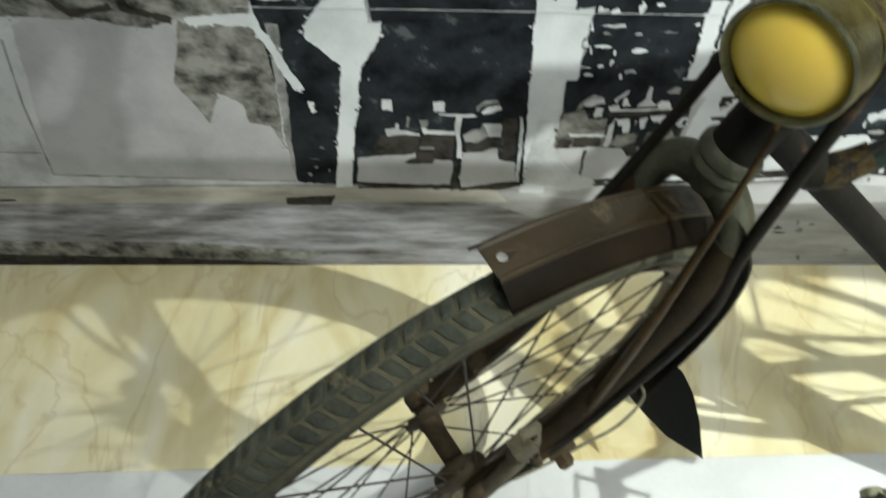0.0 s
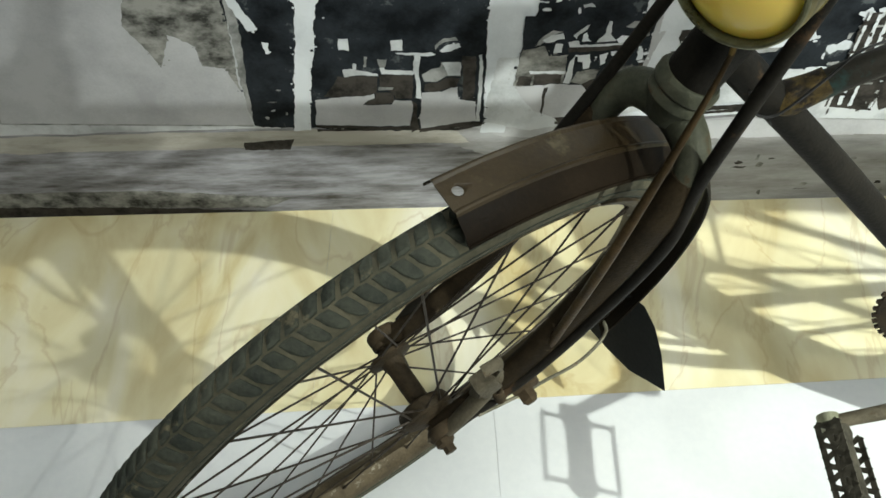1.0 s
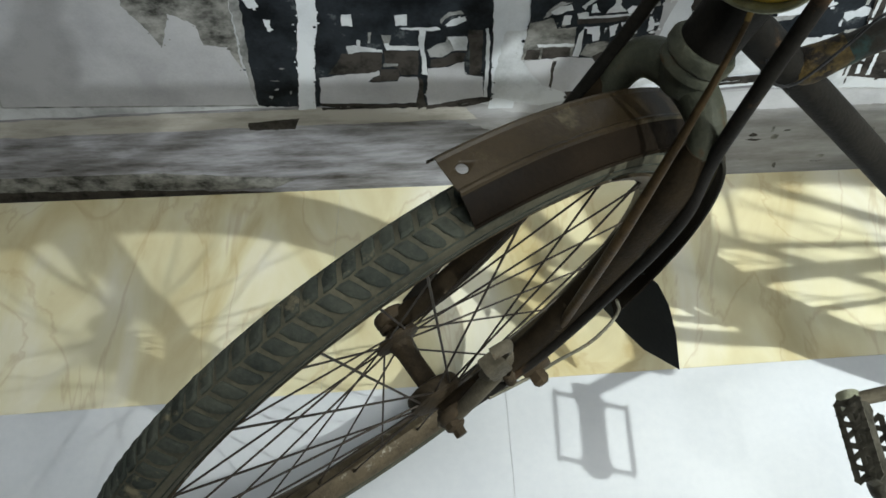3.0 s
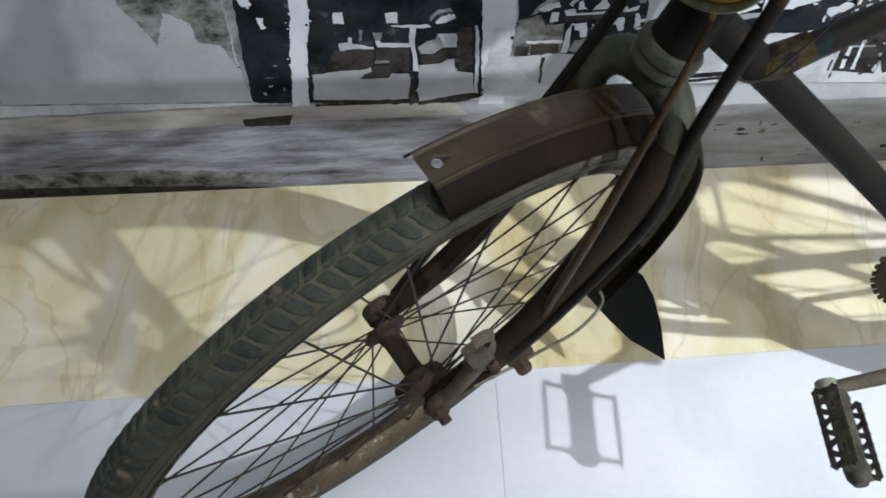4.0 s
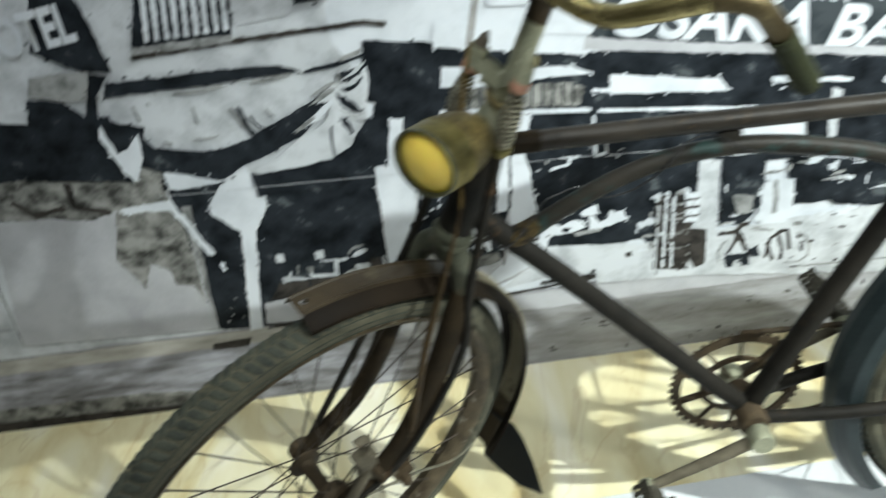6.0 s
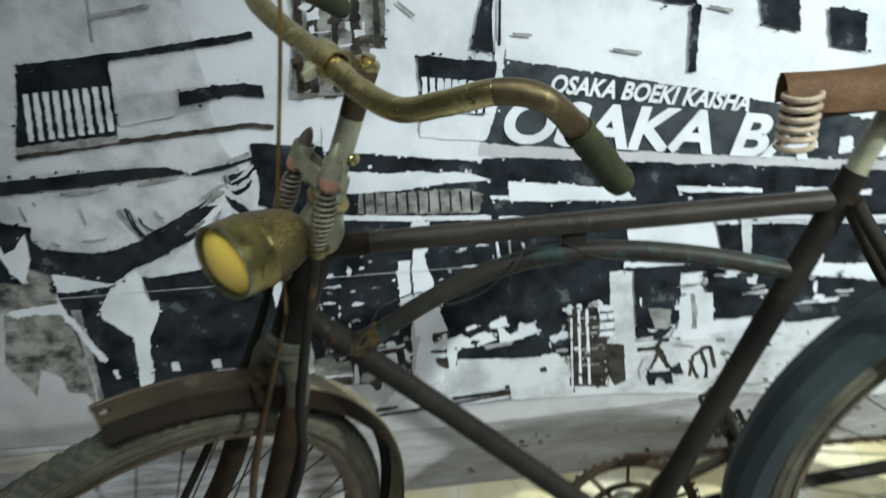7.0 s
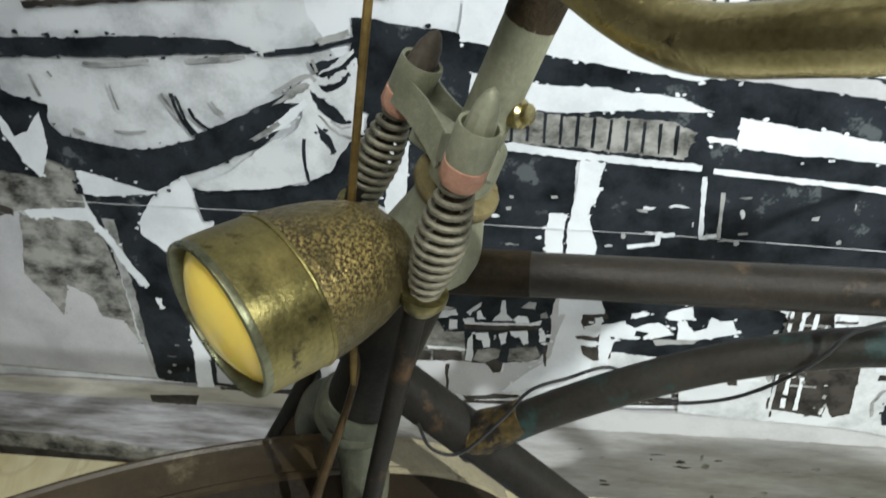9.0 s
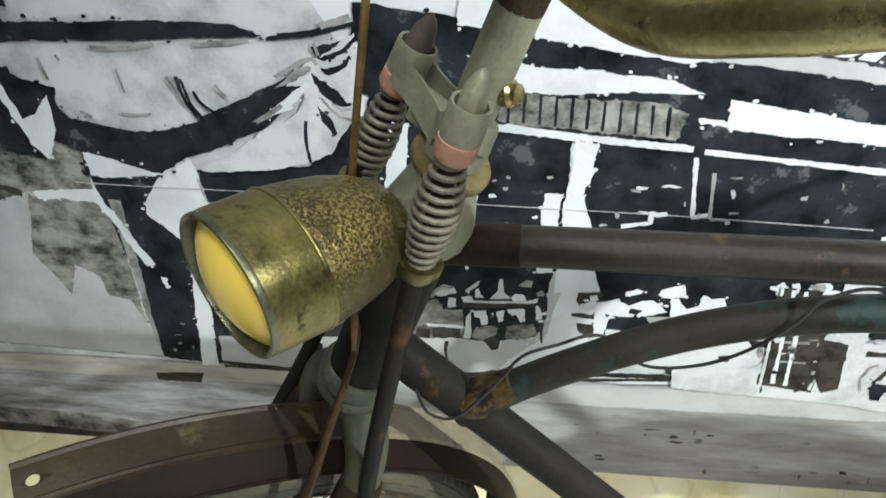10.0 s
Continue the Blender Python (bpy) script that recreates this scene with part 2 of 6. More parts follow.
def part(name, bm, mat, parent, label="", smooth=True):
    ob = link_mesh(name, bm, mat, smooth)
    ob.parent = parent
    root = parent
    while root.parent:
        root = root.parent
    if root.type == "EMPTY":
        ob.matrix_parent_inverse = root.matrix_basis.inverted() if parent == root else Matrix.Identity(4)
    return tagged(ob, label)


def thing(name, at, label, category, group=""):
    ob = new(name)
    ob.location = at
    ob.empty_display_size = 0.05
    return tagged(ob, label, category, group)


def smooth_path(points, steps=8):
    pts = [Vector(p) for p in points]
    if len(pts) == 2:
        return pts
    ext = [2 * pts[0] - pts[1]] + pts + [2 * pts[-1] - pts[-2]]
    out = []
    for i in range(1, len(ext) - 2):
        a, b, c, d = ext[i - 1 : i + 3]
        for k in range(steps):
            t = k / steps
            out.append(0.5 * (2 * b + (c - a) * t + (2 * a - 5 * b + 4 * c - d) * t * t + (3 * b - 3 * c + d - a) * t**3))
    return out + [pts[-1]]


def sweep(bm, path, radius, sides=16, flat=1.0, cap=True):
    """A round (or flattened) tube along a path; radius is a number or a function of 0..1."""
    n = len(path)
    rings, up = [], None
    for i, p in enumerate(path):
        d = (path[min(i + 1, n - 1)] - path[max(i - 1, 0)]).normalized()
        if up is None:
            up = Vector((0, 1, 0)) if abs(d.y) < 0.9 else Vector((0, 0, 1))
        side = d.cross(up).normalized()
        up = side.cross(d).normalized()
        r = radius(i / (n - 1)) if callable(radius) else radius
        rings.append([bm.verts.new(p + r * (math.cos(a) * side * flat + math.sin(a) * up)) for a in (2 * math.pi * k / sides for k in range(sides))])
    for a, b in zip(rings, rings[1:]):
        for k in range(sides):
            bm.faces.new((a[k], a[(k + 1) % sides], b[(k + 1) % sides], b[k]))
    if cap:
        bm.faces.new(rings[0])
        bm.faces.new(rings[-1])


def tube(points, radius, m=Matrix.Identity(4), steps=8, sides=16, flat=1.0):
    bm = bmesh.new()
    sweep(bm, [m @ p for p in smooth_path(points, steps)], radius, sides, flat)
    return bm


def lathe(profile, m, sides=40, bm=None, closed=False):
    """Turns (radius, height) pairs round the local z axis of m."""
    bm = bm or bmesh.new()
    rings = []
    for r, h in profile:
        if r < 1e-6:
            rings.append([bm.verts.new(m @ Vector((0, 0, h)))])
        else:
            rings.append([bm.verts.new(m @ Vector((r * math.cos(a), r * math.sin(a), h))) for a in (2 * math.pi * k / sides for k in range(sides))])
    pairs = list(zip(rings, rings[1:])) + ([(rings[-1], rings[0])] if closed else [])
    for a, b in pairs:
        for k in range(sides):
            j = (k + 1) % sides
            if len(a) == 1 and len(b) > 1:
                bm.faces.new((a[0], b[k], b[j]))
            elif len(b) == 1 and len(a) > 1:
                bm.faces.new((a[k], a[j], b[0]))
            elif len(a) > 1:
                bm.faces.new((a[k], a[j], b[j], b[k]))
    return bm


def box(bm, m, sx, sy, sz, bevel=0.0):
    made = bmesh.ops.create_cube(bm, size=1.0, matrix=m @ Matrix.Diagonal((sx, sy, sz, 1)))
    if bevel:
        edges = list({e for v in made["verts"] for e in v.link_edges})
        bmesh.ops.bevel(bm, geom=edges, offset=bevel, segments=2, affect="EDGES", profile=0.6)
    return bm


def along(a, b):
    """A frame at a whose z axis points to b."""
    a, b = Vector(a), Vector(b)
    return Matrix.Translation(a) @ (b - a).to_track_quat("Z", "Y").to_matrix().to_4x4()


def helix(a, b, radius, turns, wire, m=Matrix.Identity(4), bulge=0.0):
    f = along(m @ Vector(a), m @ Vector(b))
    length = (Vector(b) - Vector(a)).length
    path = []
    for i in range(turns * 14 + 1):
        t = i / (turns * 14)
        r = radius + bulge * math.sin(math.pi * t)
        path.append(f @ Vector((r * math.cos(t * turns * 2 * math.pi), r * math.sin(t * turns * 2 * math.pi), t * length)))
    bm = bmesh.new()
    sweep(bm, path, wire, 7)
    return bm


# ---- the room ----
WALL = 1.008
EDGE, SKEW = 0.6238, 0.0466


def slab(name, x0, x1, y0, y1, z0, z1, mat, label):
    bm = box(bmesh.new(), Matrix.Translation(((x0 + x1) / 2, (y0 + y1) / 2, (z0 + z1) / 2)), x1 - x0, y1 - y0, z1 - z0)
    return tagged(link_mesh(name, bm, mat, False), label, "room", kind="structure")


floor = slab("floor", -2.6, 4.2, -3.1, 1.2, -0.20, -0.002, WHITE_WALL, "pale grout bed under the floor tiles")
slab("wall_north", -2.6, 4.2, WALL + 0.006, 1.2, -0.006, 2.8, WHITE_WALL, "white plaster wall behind the printed mural")
# walls and ceiling from here on are unseen; their grey weakens bounced light
slab("wall_south", -2.6, 4.2, -3.1, -2.95, -0.006, 2.8, GREY_WALL, "unseen wall added to close the room, grey to cut bounce")
slab("wall_west", -2.6, -2.45, -2.95, WALL + 0.006, -0.006, 2.8, GREY_WALL, "unseen wall added to close the room, grey to cut bounce")
slab("wall_east", 4.05, 4.2, -2.95, WALL + 0.006, -0.006, 2.8, GREY_WALL, "unseen wall added to close the room, grey to cut bounce")
slab("ceiling", -2.6, 4.2, -3.1, 1.2, 2.8, 2.9, GREY_WALL, "unseen ceiling added to close the room, grey to cut bounce")


# unseen panels added for fill; their place and size are made up
def fill_panel(x, y):
    t = thing("fill_light", (x, y, 2.8), "white rectangular ceiling fill panel, unseen, lit", "light", "ceiling lights")
    part("frame", box(bmesh.new(), Matrix.Translation((x, y, 2.775)), 1.26, 0.66, 0.05, 0.006), FIXTURE, t)
    part("diffuser", box(bmesh.new(), Matrix.Translation((x, y, 2.745)), 1.2, 0.6, 0.008), PANEL, t)


fill_panel(0.75, 0.0)
fill_panel(1.5, -1.5)


def spotlight(at, target):
    spot = thing("spotlight", (at[0], at[1], 2.8), "small white ceiling spotlight, switched on", "light", "ceiling spotlights")
    aim = along(at, target)
    part("housing", lathe([(0.0, -0.15), (0.035, -0.15), (0.05, -0.13), (0.055, -0.03), (0.051, -0.03), (0.045, -0.12), (0.0, -0.125)], aim), FIXTURE, spot)
    part("stem", tube([(at[0], at[1], 2.8), tuple(aim @ Vector((0, 0, -0.13)))], 0.01), FIXTURE, spot)


spotlight(KEY, (1.18, 0.88, 0.30))
spotlight(KEY_TWO, (0.85, 0.75, 0.3))


# ---- the bicycle ----
BIKE_Y = 0.552
bicycle = thing("bicycle", (0.95, BIKE_Y, 0), "old dark rusty roadster bicycle with brass headlamp, front wheel turned", "bicycle")
TURN_ANGLE = radians(35.5)
UP = Vector((0.375, 0, 0.927)).normalized()
AHEAD = Vector((-UP.z, 0, UP.x))
FORE = math.cos(TURN_ANGLE) * AHEAD + math.sin(TURN_ANGLE) * Vector((0, -1, 0))
NEAR = UP.cross(FORE)
HUB = Vector((0.386, 0.487, 0.345))
FRONT = Matrix(((FORE.x, NEAR.x, UP.x, HUB.x), (FORE.y, NEAR.y, UP.y, HUB.y), (FORE.z, NEAR.z, UP.z, HUB.z), (0, 0, 0, 1)))
REAR = Matrix(((-1, 0, 0, 1.47), (0, -1, 0, BIKE_Y), (0, 0, 1, 0.3300), (0, 0, 0, 1)))
STEER = -0.112


def tread_pad(bm, m, turn, side, rng):
    """A worn, leaf-shaped tread block laid on the round of the tyre, its outer end swept forwards."""
    outline = ((-0.46, 0.03), (0.0, 0.0), (0.46, 0.05), (0.50, 0.30), (0.49, 0.58), (0.46, 0.80), (0.30, 0.97), (0.02, 1.0), (-0.30, 0.86), (-0.50, 0.50))
    long, wide = 0.92 * rng.uniform(0.94, 1.04), 0.0112 * rng.uniform(0.94, 1.04)
    mid_u, mid_v = 0.0, 0.5
    rings = []
    for grow, lift in ((1.04, -0.0006), (0.97, 0.0013), (0.74, 0.0021)):
        ring = []
        for u, v in outline:
            u, v = mid_u + (u - mid_u) * grow, mid_v + (v - mid_v) * grow
            w = side * (0.025 + long * v)
            a = turn + (u * wide + 0.0085 * v) / 0.328
            r = 0.0205 + lift
            ring.append(bm.verts.new(m @ Vector(((0.3075 + r * math.cos(w)) * math.cos(a), r * math.sin(w), (0.3075 + r * math.cos(w)) * math.sin(a)))))
        rings.append(ring)
    n = len(outline)
    for a, b in zip(rings, rings[1:]):
        for k in range(n):
            bm.faces.new((a[k], a[(k + 1) % n], b[(k + 1) % n], b[k]))
    bm.faces.new(rings[-1])


def wheel(name, m, label):
    """A spoked wheel in the local x-z plane of m."""
    flip = m @ pose(0, 0, 0, -90)
    rim_bm = lathe([(0.290, -0.017), (0.2935, -0.0185), (0.294, -0.014), (0.286, -0.011), (0.280, 0.0), (0.286, 0.011), (0.294, 0.014), (0.2935, 0.0185), (0.290, 0.017), (0.283, 0.013), (0.2765, 0.0), (0.283, -0.013)], flip, 96, closed=True)
    rim = part(name, rim_bm, RIM, bicycle, label)
    section = [(0.3075 + 0.0205 * math.cos(a), 0.0203 * math.sin(a)) for a in (2 * math.pi * k / 22 for k in range(22))]
    part("tyre", lathe(section, flip, 112, closed=True), TYRE, rim, "dusty cracked black rubber tyre")
    bm = bmesh.new()
    count = 140
    rng = random.Random(5)
    for i in range(count):
        for s in (1, -1):
            tread_pad(bm, m, 2 * math.pi * (i + (0.5 if s < 0 else 0)) / count, s, rng)
    for s in (1, -1):
        for w in (1.02, 1.46, 1.95):
            r, y = 0.3075 + 0.0205 * math.cos(w), s * 0.0204 * math.sin(w)
            lathe([(r + 0.0007, y - 0.0004), (r + 0.0003, y + s * 0.0008), (r - 0.0007, y + 0.0004), (r, y - s * 0.001)], flip, 112, bm, True)
    part("tread", bm, TREAD, rim, "worn rounded tread blocks")
    hub = lathe([(0.0, -0.062), (0.005, -0.062), (0.005, -0.052), (0.010, -0.052), (0.010, -0.047), (0.006, -0.046), (0.013, -0.040), (0.024, -0.037), (0.024, -0.033), (0.013, -0.030), (0.0105, -0.02), (0.0105, 0.02), (0.013, 0.030), (0.027, 0.032), (0.027, 0.038), (0.013, 0.041), (0.006, 0.046), (0.010, 0.047), (0.010, 0.052), (0.005, 0.052), (0.005, 0.062), (0.0, 0.062)], flip, 24)
    part("hub", hub, RUST, rim, "rusty flanged wheel hub")
    for i in range(36):
        a = 2 * math.pi * i / 36
        s = 1 if i % 2 else -1
        b = a + (0.62 if (i // 2) % 2 else -0.62)
        p = Vector((0.0225 * math.cos(b), s * 0.035, 0.0225 * math.sin(b)))
        q = Vector((0.283 * math.cos(a), s * 0.004, 0.283 * math.sin(a)))
        bm = bmesh.new()
        sweep(bm, [m @ p, m @ p.lerp(q, 0.94), m @ p.lerp(q, 0.945), m @ q], lambda t: 0.0011 if t < 0.5 else 0.0019, 6)
        part("spoke", bm, SPOKE, rim)
    return rim


front_wheel = wheel("front_wheel", FRONT @ pose(0, 0, 0, 0, 0, 2.5), "front wheel rim with corroded dull steel")
rear_wheel = wheel("rear_wheel", REAR, "rear wheel rim with corroded dull steel")


def guard(name, m, start, end, section, mat, label, thick=0.0016, steps=60, skirt=None, rise=0.0):
    """A bent sheet swept round the wheel; section is (sideways, radius) pairs."""
    bm = bmesh.new()
    outer, inner = [], []
    for i in range(steps + 1):
        a = radians(start + (end - start) * i / steps)
        up = rise * max(0.0, min(1.0, (math.degrees(a) - 95) / 45))
        outer.append([bm.verts.new(m @ Vector(((r + up) * math.cos(a), y, (r + up) * math.sin(a)))) for y, r in section])
        inner.append([bm.verts.new(m @ Vector(((r + up - thick) * math.cos(a), y * 0.97, (r + up - thick) * math.sin(a)))) for y, r in section])
    for rows, order in ((outer, 1), (inner, -1)):
        for a, b in zip(rows, rows[1:]):
            for k in range(len(section) - 1):
                bm.faces.new((a[k], a[k + 1], b[k + 1], b[k])[::order])
    for a, b in ((0, 1), (steps, steps - 1)):
        for k in range(len(section) - 1):
            bm.faces.new((outer[a][k], outer[a][k + 1], inner[a][k + 1], inner[a][k]))
    for k in (0, len(section) - 1):
        for i in range(steps):
            bm.faces.new((outer[i][k], outer[i + 1][k], inner[i + 1][k], inner[i][k]))
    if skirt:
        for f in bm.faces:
            # side faces beyond the flat top take the darker brown
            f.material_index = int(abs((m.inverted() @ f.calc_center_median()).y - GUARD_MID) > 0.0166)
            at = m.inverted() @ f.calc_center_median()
            # flat faces past 112 degrees, behind the crown, take the pale cream
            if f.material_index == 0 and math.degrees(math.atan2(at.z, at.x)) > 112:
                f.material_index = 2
    ob = part(name, bm, mat, bicycle, label)
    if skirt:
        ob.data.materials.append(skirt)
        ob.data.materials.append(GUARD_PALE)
    ob.data.set_sharp_from_angle(angle=radians(14))
    return ob


GUARD_MID = -0.0065
HALF = [(0.0, 0.3548), (0.0062, 0.3546), (0.0112, 0.3542), (0.0134, 0.3556), (0.0152, 0.3552), (0.0164, 0.3530), (0.0262, 0.3470), (0.0325, 0.3408), (0.0338, 0.3416), (0.0350, 0.3398)]
FACETS = [(GUARD_MID - 0.0152 - (y - 0.0152) * 0.38 if y > 0.0152 else GUARD_MID - y, r) for y, r in HALF[:0:-1]] + [(GUARD_MID + y, r) for y, r in HALF]
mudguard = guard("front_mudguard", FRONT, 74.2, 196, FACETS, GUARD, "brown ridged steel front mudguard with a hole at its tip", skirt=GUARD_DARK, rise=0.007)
hole_at = radians(76.0)
drill_bm = lathe([(0.0, -0.01), (0.0042, -0.01), (0.0042, 0.01), (0.0, 0.01)], FRONT @ Matrix.Translation((0.357 * math.cos(hole_at), GUARD_MID, 0.357 * math.sin(hole_at))) @ pose(0, 0, 0, 0, 90 - 76.0, 0), 20)
drill = link_mesh("drill", drill_bm, GUARD)
cut = mudguard.modifiers.new("hole", "BOOLEAN")
cut.object, cut.operation, cut.solver = drill, "DIFFERENCE", "EXACT"
bpy.context.view_layer.update()
drilled = bpy.data.meshes.new_from_object(mudguard.evaluated_get(bpy.context.evaluated_depsgraph_get()))
mudguard.modifiers.clear()
mudguard.data = drilled
bpy.data.objects.remove(drill)

# fork, crown and steering
for s in (1, -1):
    bm = tube([(STEER + 0.0025 * s + 0.0075, s * 0.0470, 0.334 + 0.012 * s), (STEER + 0.012, s * 0.050, 0.27), (STEER + 0.017, s * 0.05, 0.17), (STEER + 0.045, s * 0.051, 0.075), (0.0, s * 0.051, 0.0)], lambda t: 0.0108 + 0.0026 * min(1.0, 9 * t) - 0.0044 * t, FRONT, flat=1.3)
    part("fork_blade", bm, FORK, bicycle, "worn brown fork blade")
    strut = part("spring_strut", tube([(-0.087 + 0.001 * s, s * 0.042, 0.541), (STEER + 0.013, s * 0.056, 0.36), *(((STEER, 0.067, 0.28), (STEER + 0.006, 0.066, 0.18), (STEER + 0.038, 0.064, 0.075), (-0.01, 0.060, 0.01)) if s > 0 else ((-0.02, -0.060, 0.02),))], lambda t: 0.0056 - 0.0008 * t, FRONT), DARK_PAINT, bicycle, "thin dark strut of the sprung fork")
    part("strut_eye", lathe([(0.0, -0.006), (0.016, -0.006), (0.018, -0.003), (0.018, 0.003), (0.016, 0.006), (0.0, 0.006)], FRONT @ pose(-0.004, s * 0.058, 0.004, -90), 20), RUST, strut)
bm = tube([(STEER + 0.005, -0.045, 0.305), (STEER + 0.005, -0.046, 0.326), (STEER + 0.004, -0.043, 0.346), (STEER + 0.003, -0.034, 0.360), (STEER + 0.001, -0.019, 0.367), (STEER, 0.0, 0.369), (STEER + 0.002, 0.019, 0.366), (STEER + 0.005, 0.034, 0.360), (STEER + 0.008, 0.043, 0.350), (STEER + 0.010, 0.0465, 0.341)], lambda t: 0.0122 + 0.0048 * math.sin(math.pi * t) ** 2, FRONT, sides=24)
part("fork_crown", bm, CROWN_METAL, bicycle, "rounded green-grey cast fork crown")
axis = along((0.612, BIKE_Y, 0.675), (0.7450, BIKE_Y, 0.960))
part("crown_neck", tube([(STEER, 0, 0.366), tuple(FRONT.inverted() @ (axis @ Vector((0, 0, -0.004))))], lambda t: 0.0205 + 0.001 * t, FRONT), CROWN_METAL, bicycle)
part("lower_headset", lathe([(0.0, -0.012), (0.019, -0.012), (0.0245, -0.009), (0.0245, -0.003), (0.0230, -0.001), (0.0255, 0.002), (0.0255, 0.009), (0.0225, 0.013), (0.0, 0.013)], axis, 32), CROWN_METAL, bicycle, "stepped headset cup")
part("head_tube", lathe([(0.0, 0.010), (0.0208, 0.010), (0.0208, 0.142), (0.0, 0.142)], axis, 32), DARK_PAINT, bicycle)
part("upper_headset", lathe([(0.0, 0.130), (0.0238, 0.132), (0.0266, 0.138), (0.0266, 0.147), (0.0228, 0.160), (0.0196, 0.170), (0.0185, 0.178), (0.0, 0.178)], axis, 36), GREEN_METAL, bicycle, "flared pale grey-green headset cone")
part("lock_plate", lathe([(0.012, -0.003), (0.0215, -0.003), (0.0225, -0.0015), (0.0225, 0.0015), (0.0215, 0.003), (0.012, 0.003)], axis @ Matrix.Translation((0, 0, 0.183)) @ pose(0, 0, 0, 7, -8), 28, closed=True), BRAZE_PLATE, bicycle, "dull ochre lock plate under the clamp band")
stem = part("stem", lathe([(0.0, 0.172), (0.0119, 0.172), (0.0119, 0.279), (0.0, 0.279)], axis, 28), GREEN_METAL, bicycle, "pale grey-green steel stem")
part("stem_top", tube([tuple(axis @ Vector((0, 0, 0.275))), tuple(axis @ Vector((0, 0, 0.300))), tuple(axis @ Vector((0, 0, 0.325)))], lambda t: 0.0121 + 0.001 * t), RUST, stem, "rusty brown upper stem")
part("stem_bolt", lathe([(0.0, 0.0), (0.0125, 0.0), (0.0135, 0.004), (0.012, 0.008), (0.007, 0.009), (0.007, 0.013), (0.0, 0.014)], axis @ Matrix.Translation((0, 0, 0.325)), 14), BAR, stem, "brass coloured expander bolt")
CLAMP = FRONT @ Vector((-0.086, -0.004, 0.717))
clamp_turn = FRONT.to_3x3().to_4x4()
part("bar_clamp", lathe([(0.0128, -0.016), (0.0158, -0.016), (0.0165, -0.012), (0.0165, 0.012), (0.0158, 0.016), (0.0128, 0.016)], Matrix.Translation(CLAMP) @ clamp_turn @ pose(0, 0, 0, -90), 28, closed=True), BAR, stem, "gilt bar clamp")
part("clamp_neck", tube([tuple(CLAMP + FRONT.to_3x3() @ Vector((-0.012, 0, 0))), tuple(axis @ Vector((0, 0, 0.316)))], 0.0125), RUST, stem)
part("clamp_lug", box(bmesh.new(), Matrix.Translation(CLAMP) @ clamp_turn @ pose(0.018, 0.0, -0.011, 0, 30), 0.020, 0.017, 0.012, 0.0035), GREEN_METAL, stem)
part("clamp_bolt", lathe([(0.0, -0.015), (0.0062, -0.015), (0.0062, -0.009), (0.0035, -0.009), (0.0035, 0.009), (0.0062, 0.009), (0.0062, 0.015), (0.0, 0.015)], Matrix.Translation(CLAMP) @ clamp_turn @ pose(0.025, 0.0, -0.014, 0, 30), 6), RUST, stem)

half = [(-0.0855, 0.0, 0.717), (-0.087, 0.05, 0.712), (-0.098, 0.10, 0.714), (-0.110, 0.14, 0.737), (-0.128, 0.175, 0.762), (-0.150, 0.20, 0.769), (-0.185, 0.212, 0.752), (-0.249, 0.235, 0.704)]
other = [(-0.087, -0.05, 0.716), (-0.088, -0.12, 0.717), (-0.098, -0.185, 0.719), (-0.125, -0.222, 0.724), (-0.18, -0.238, 0.722), (-0.245, -0.252, 0.698)]
bar_points = other[::-1] + half
bar_path = [FRONT @ p for p in smooth_path(bar_points, 10)]
bar_split = 10 * (len(bar_points) - 4)
bm = bmesh.new()
sweep(bm, bar_path[: bar_split + 1], 0.0112)
handlebar = part("handlebar", bm, BAR, bicycle, "tarnished gilt swept-back handlebar")
bm = bmesh.new()
sweep(bm, bar_path[bar_split:], 0.0112)
part("bar_end", bm, BAR_BROWN, handlebar, "brown rusted outer bar")
for a, b in ((Vector((-0.192, 0.2145, 0.747)), Vector((-0.258, 0.238, 0.697))), (Vector((-0.19, -0.240, 0.718)), Vector((-0.255, -0.254, 0.694)))):
    bm = lathe([(0.0112, 0.0), (0.0135, 0.0), (0.0142, 0.004), (0.0132, 0.008)] + [(0.0128 + 0.0010 * (k % 2), 0.012 + 0.0062 * k) for k in range(10)] + [(0.0115, 0.076), (0.0, 0.078)], along(FRONT @ a, FRONT @ b), 24)
    part("grip", bm, GRIP, handlebar, "moss green ribbed rubber grip")

# spring bracket round the stem
ring = lathe([(0.0124, 0.187), (0.0158, 0.187), (0.0162, 0.190), (0.0162, 0.207), (0.0158, 0.210), (0.0124, 0.210)], axis, 32, closed=True)
bracket = part("spring_bracket", ring, GREEN_METAL, bicycle, "grey-green clamp band holding both fork springs")


def ribbon(points, high, height, thick, m):
    """A bent strap: a flat strip standing along high, following a path."""
    path = smooth_path(points, 6)
    high = Vector(high).normalized() * height / 2
    bm = bmesh.new()
    rows = []
    for i, p in enumerate(path):
        d = (path[min(i + 1, len(path) - 1)] - path[max(i - 1, 0)]).normalized()
        out = d.cross(high).normalized() * thick / 2
        rows.append([bm.verts.new(m @ (p + a * high * (0.92 if k else 1.0) + b * out)) for k, (a, b) in enumerate(((1, -1), (1, 1), (-1, 1), (-1, -1)))])
    for a, b in zip(rows, rows[1:]):
        for k in range(4):
            bm.faces.new((a[k], a[(k + 1) % 4], b[(k + 1) % 4], b[k]))
    bm.faces.new(rows[0])
    bm.faces.new(rows[-1])
    return bm


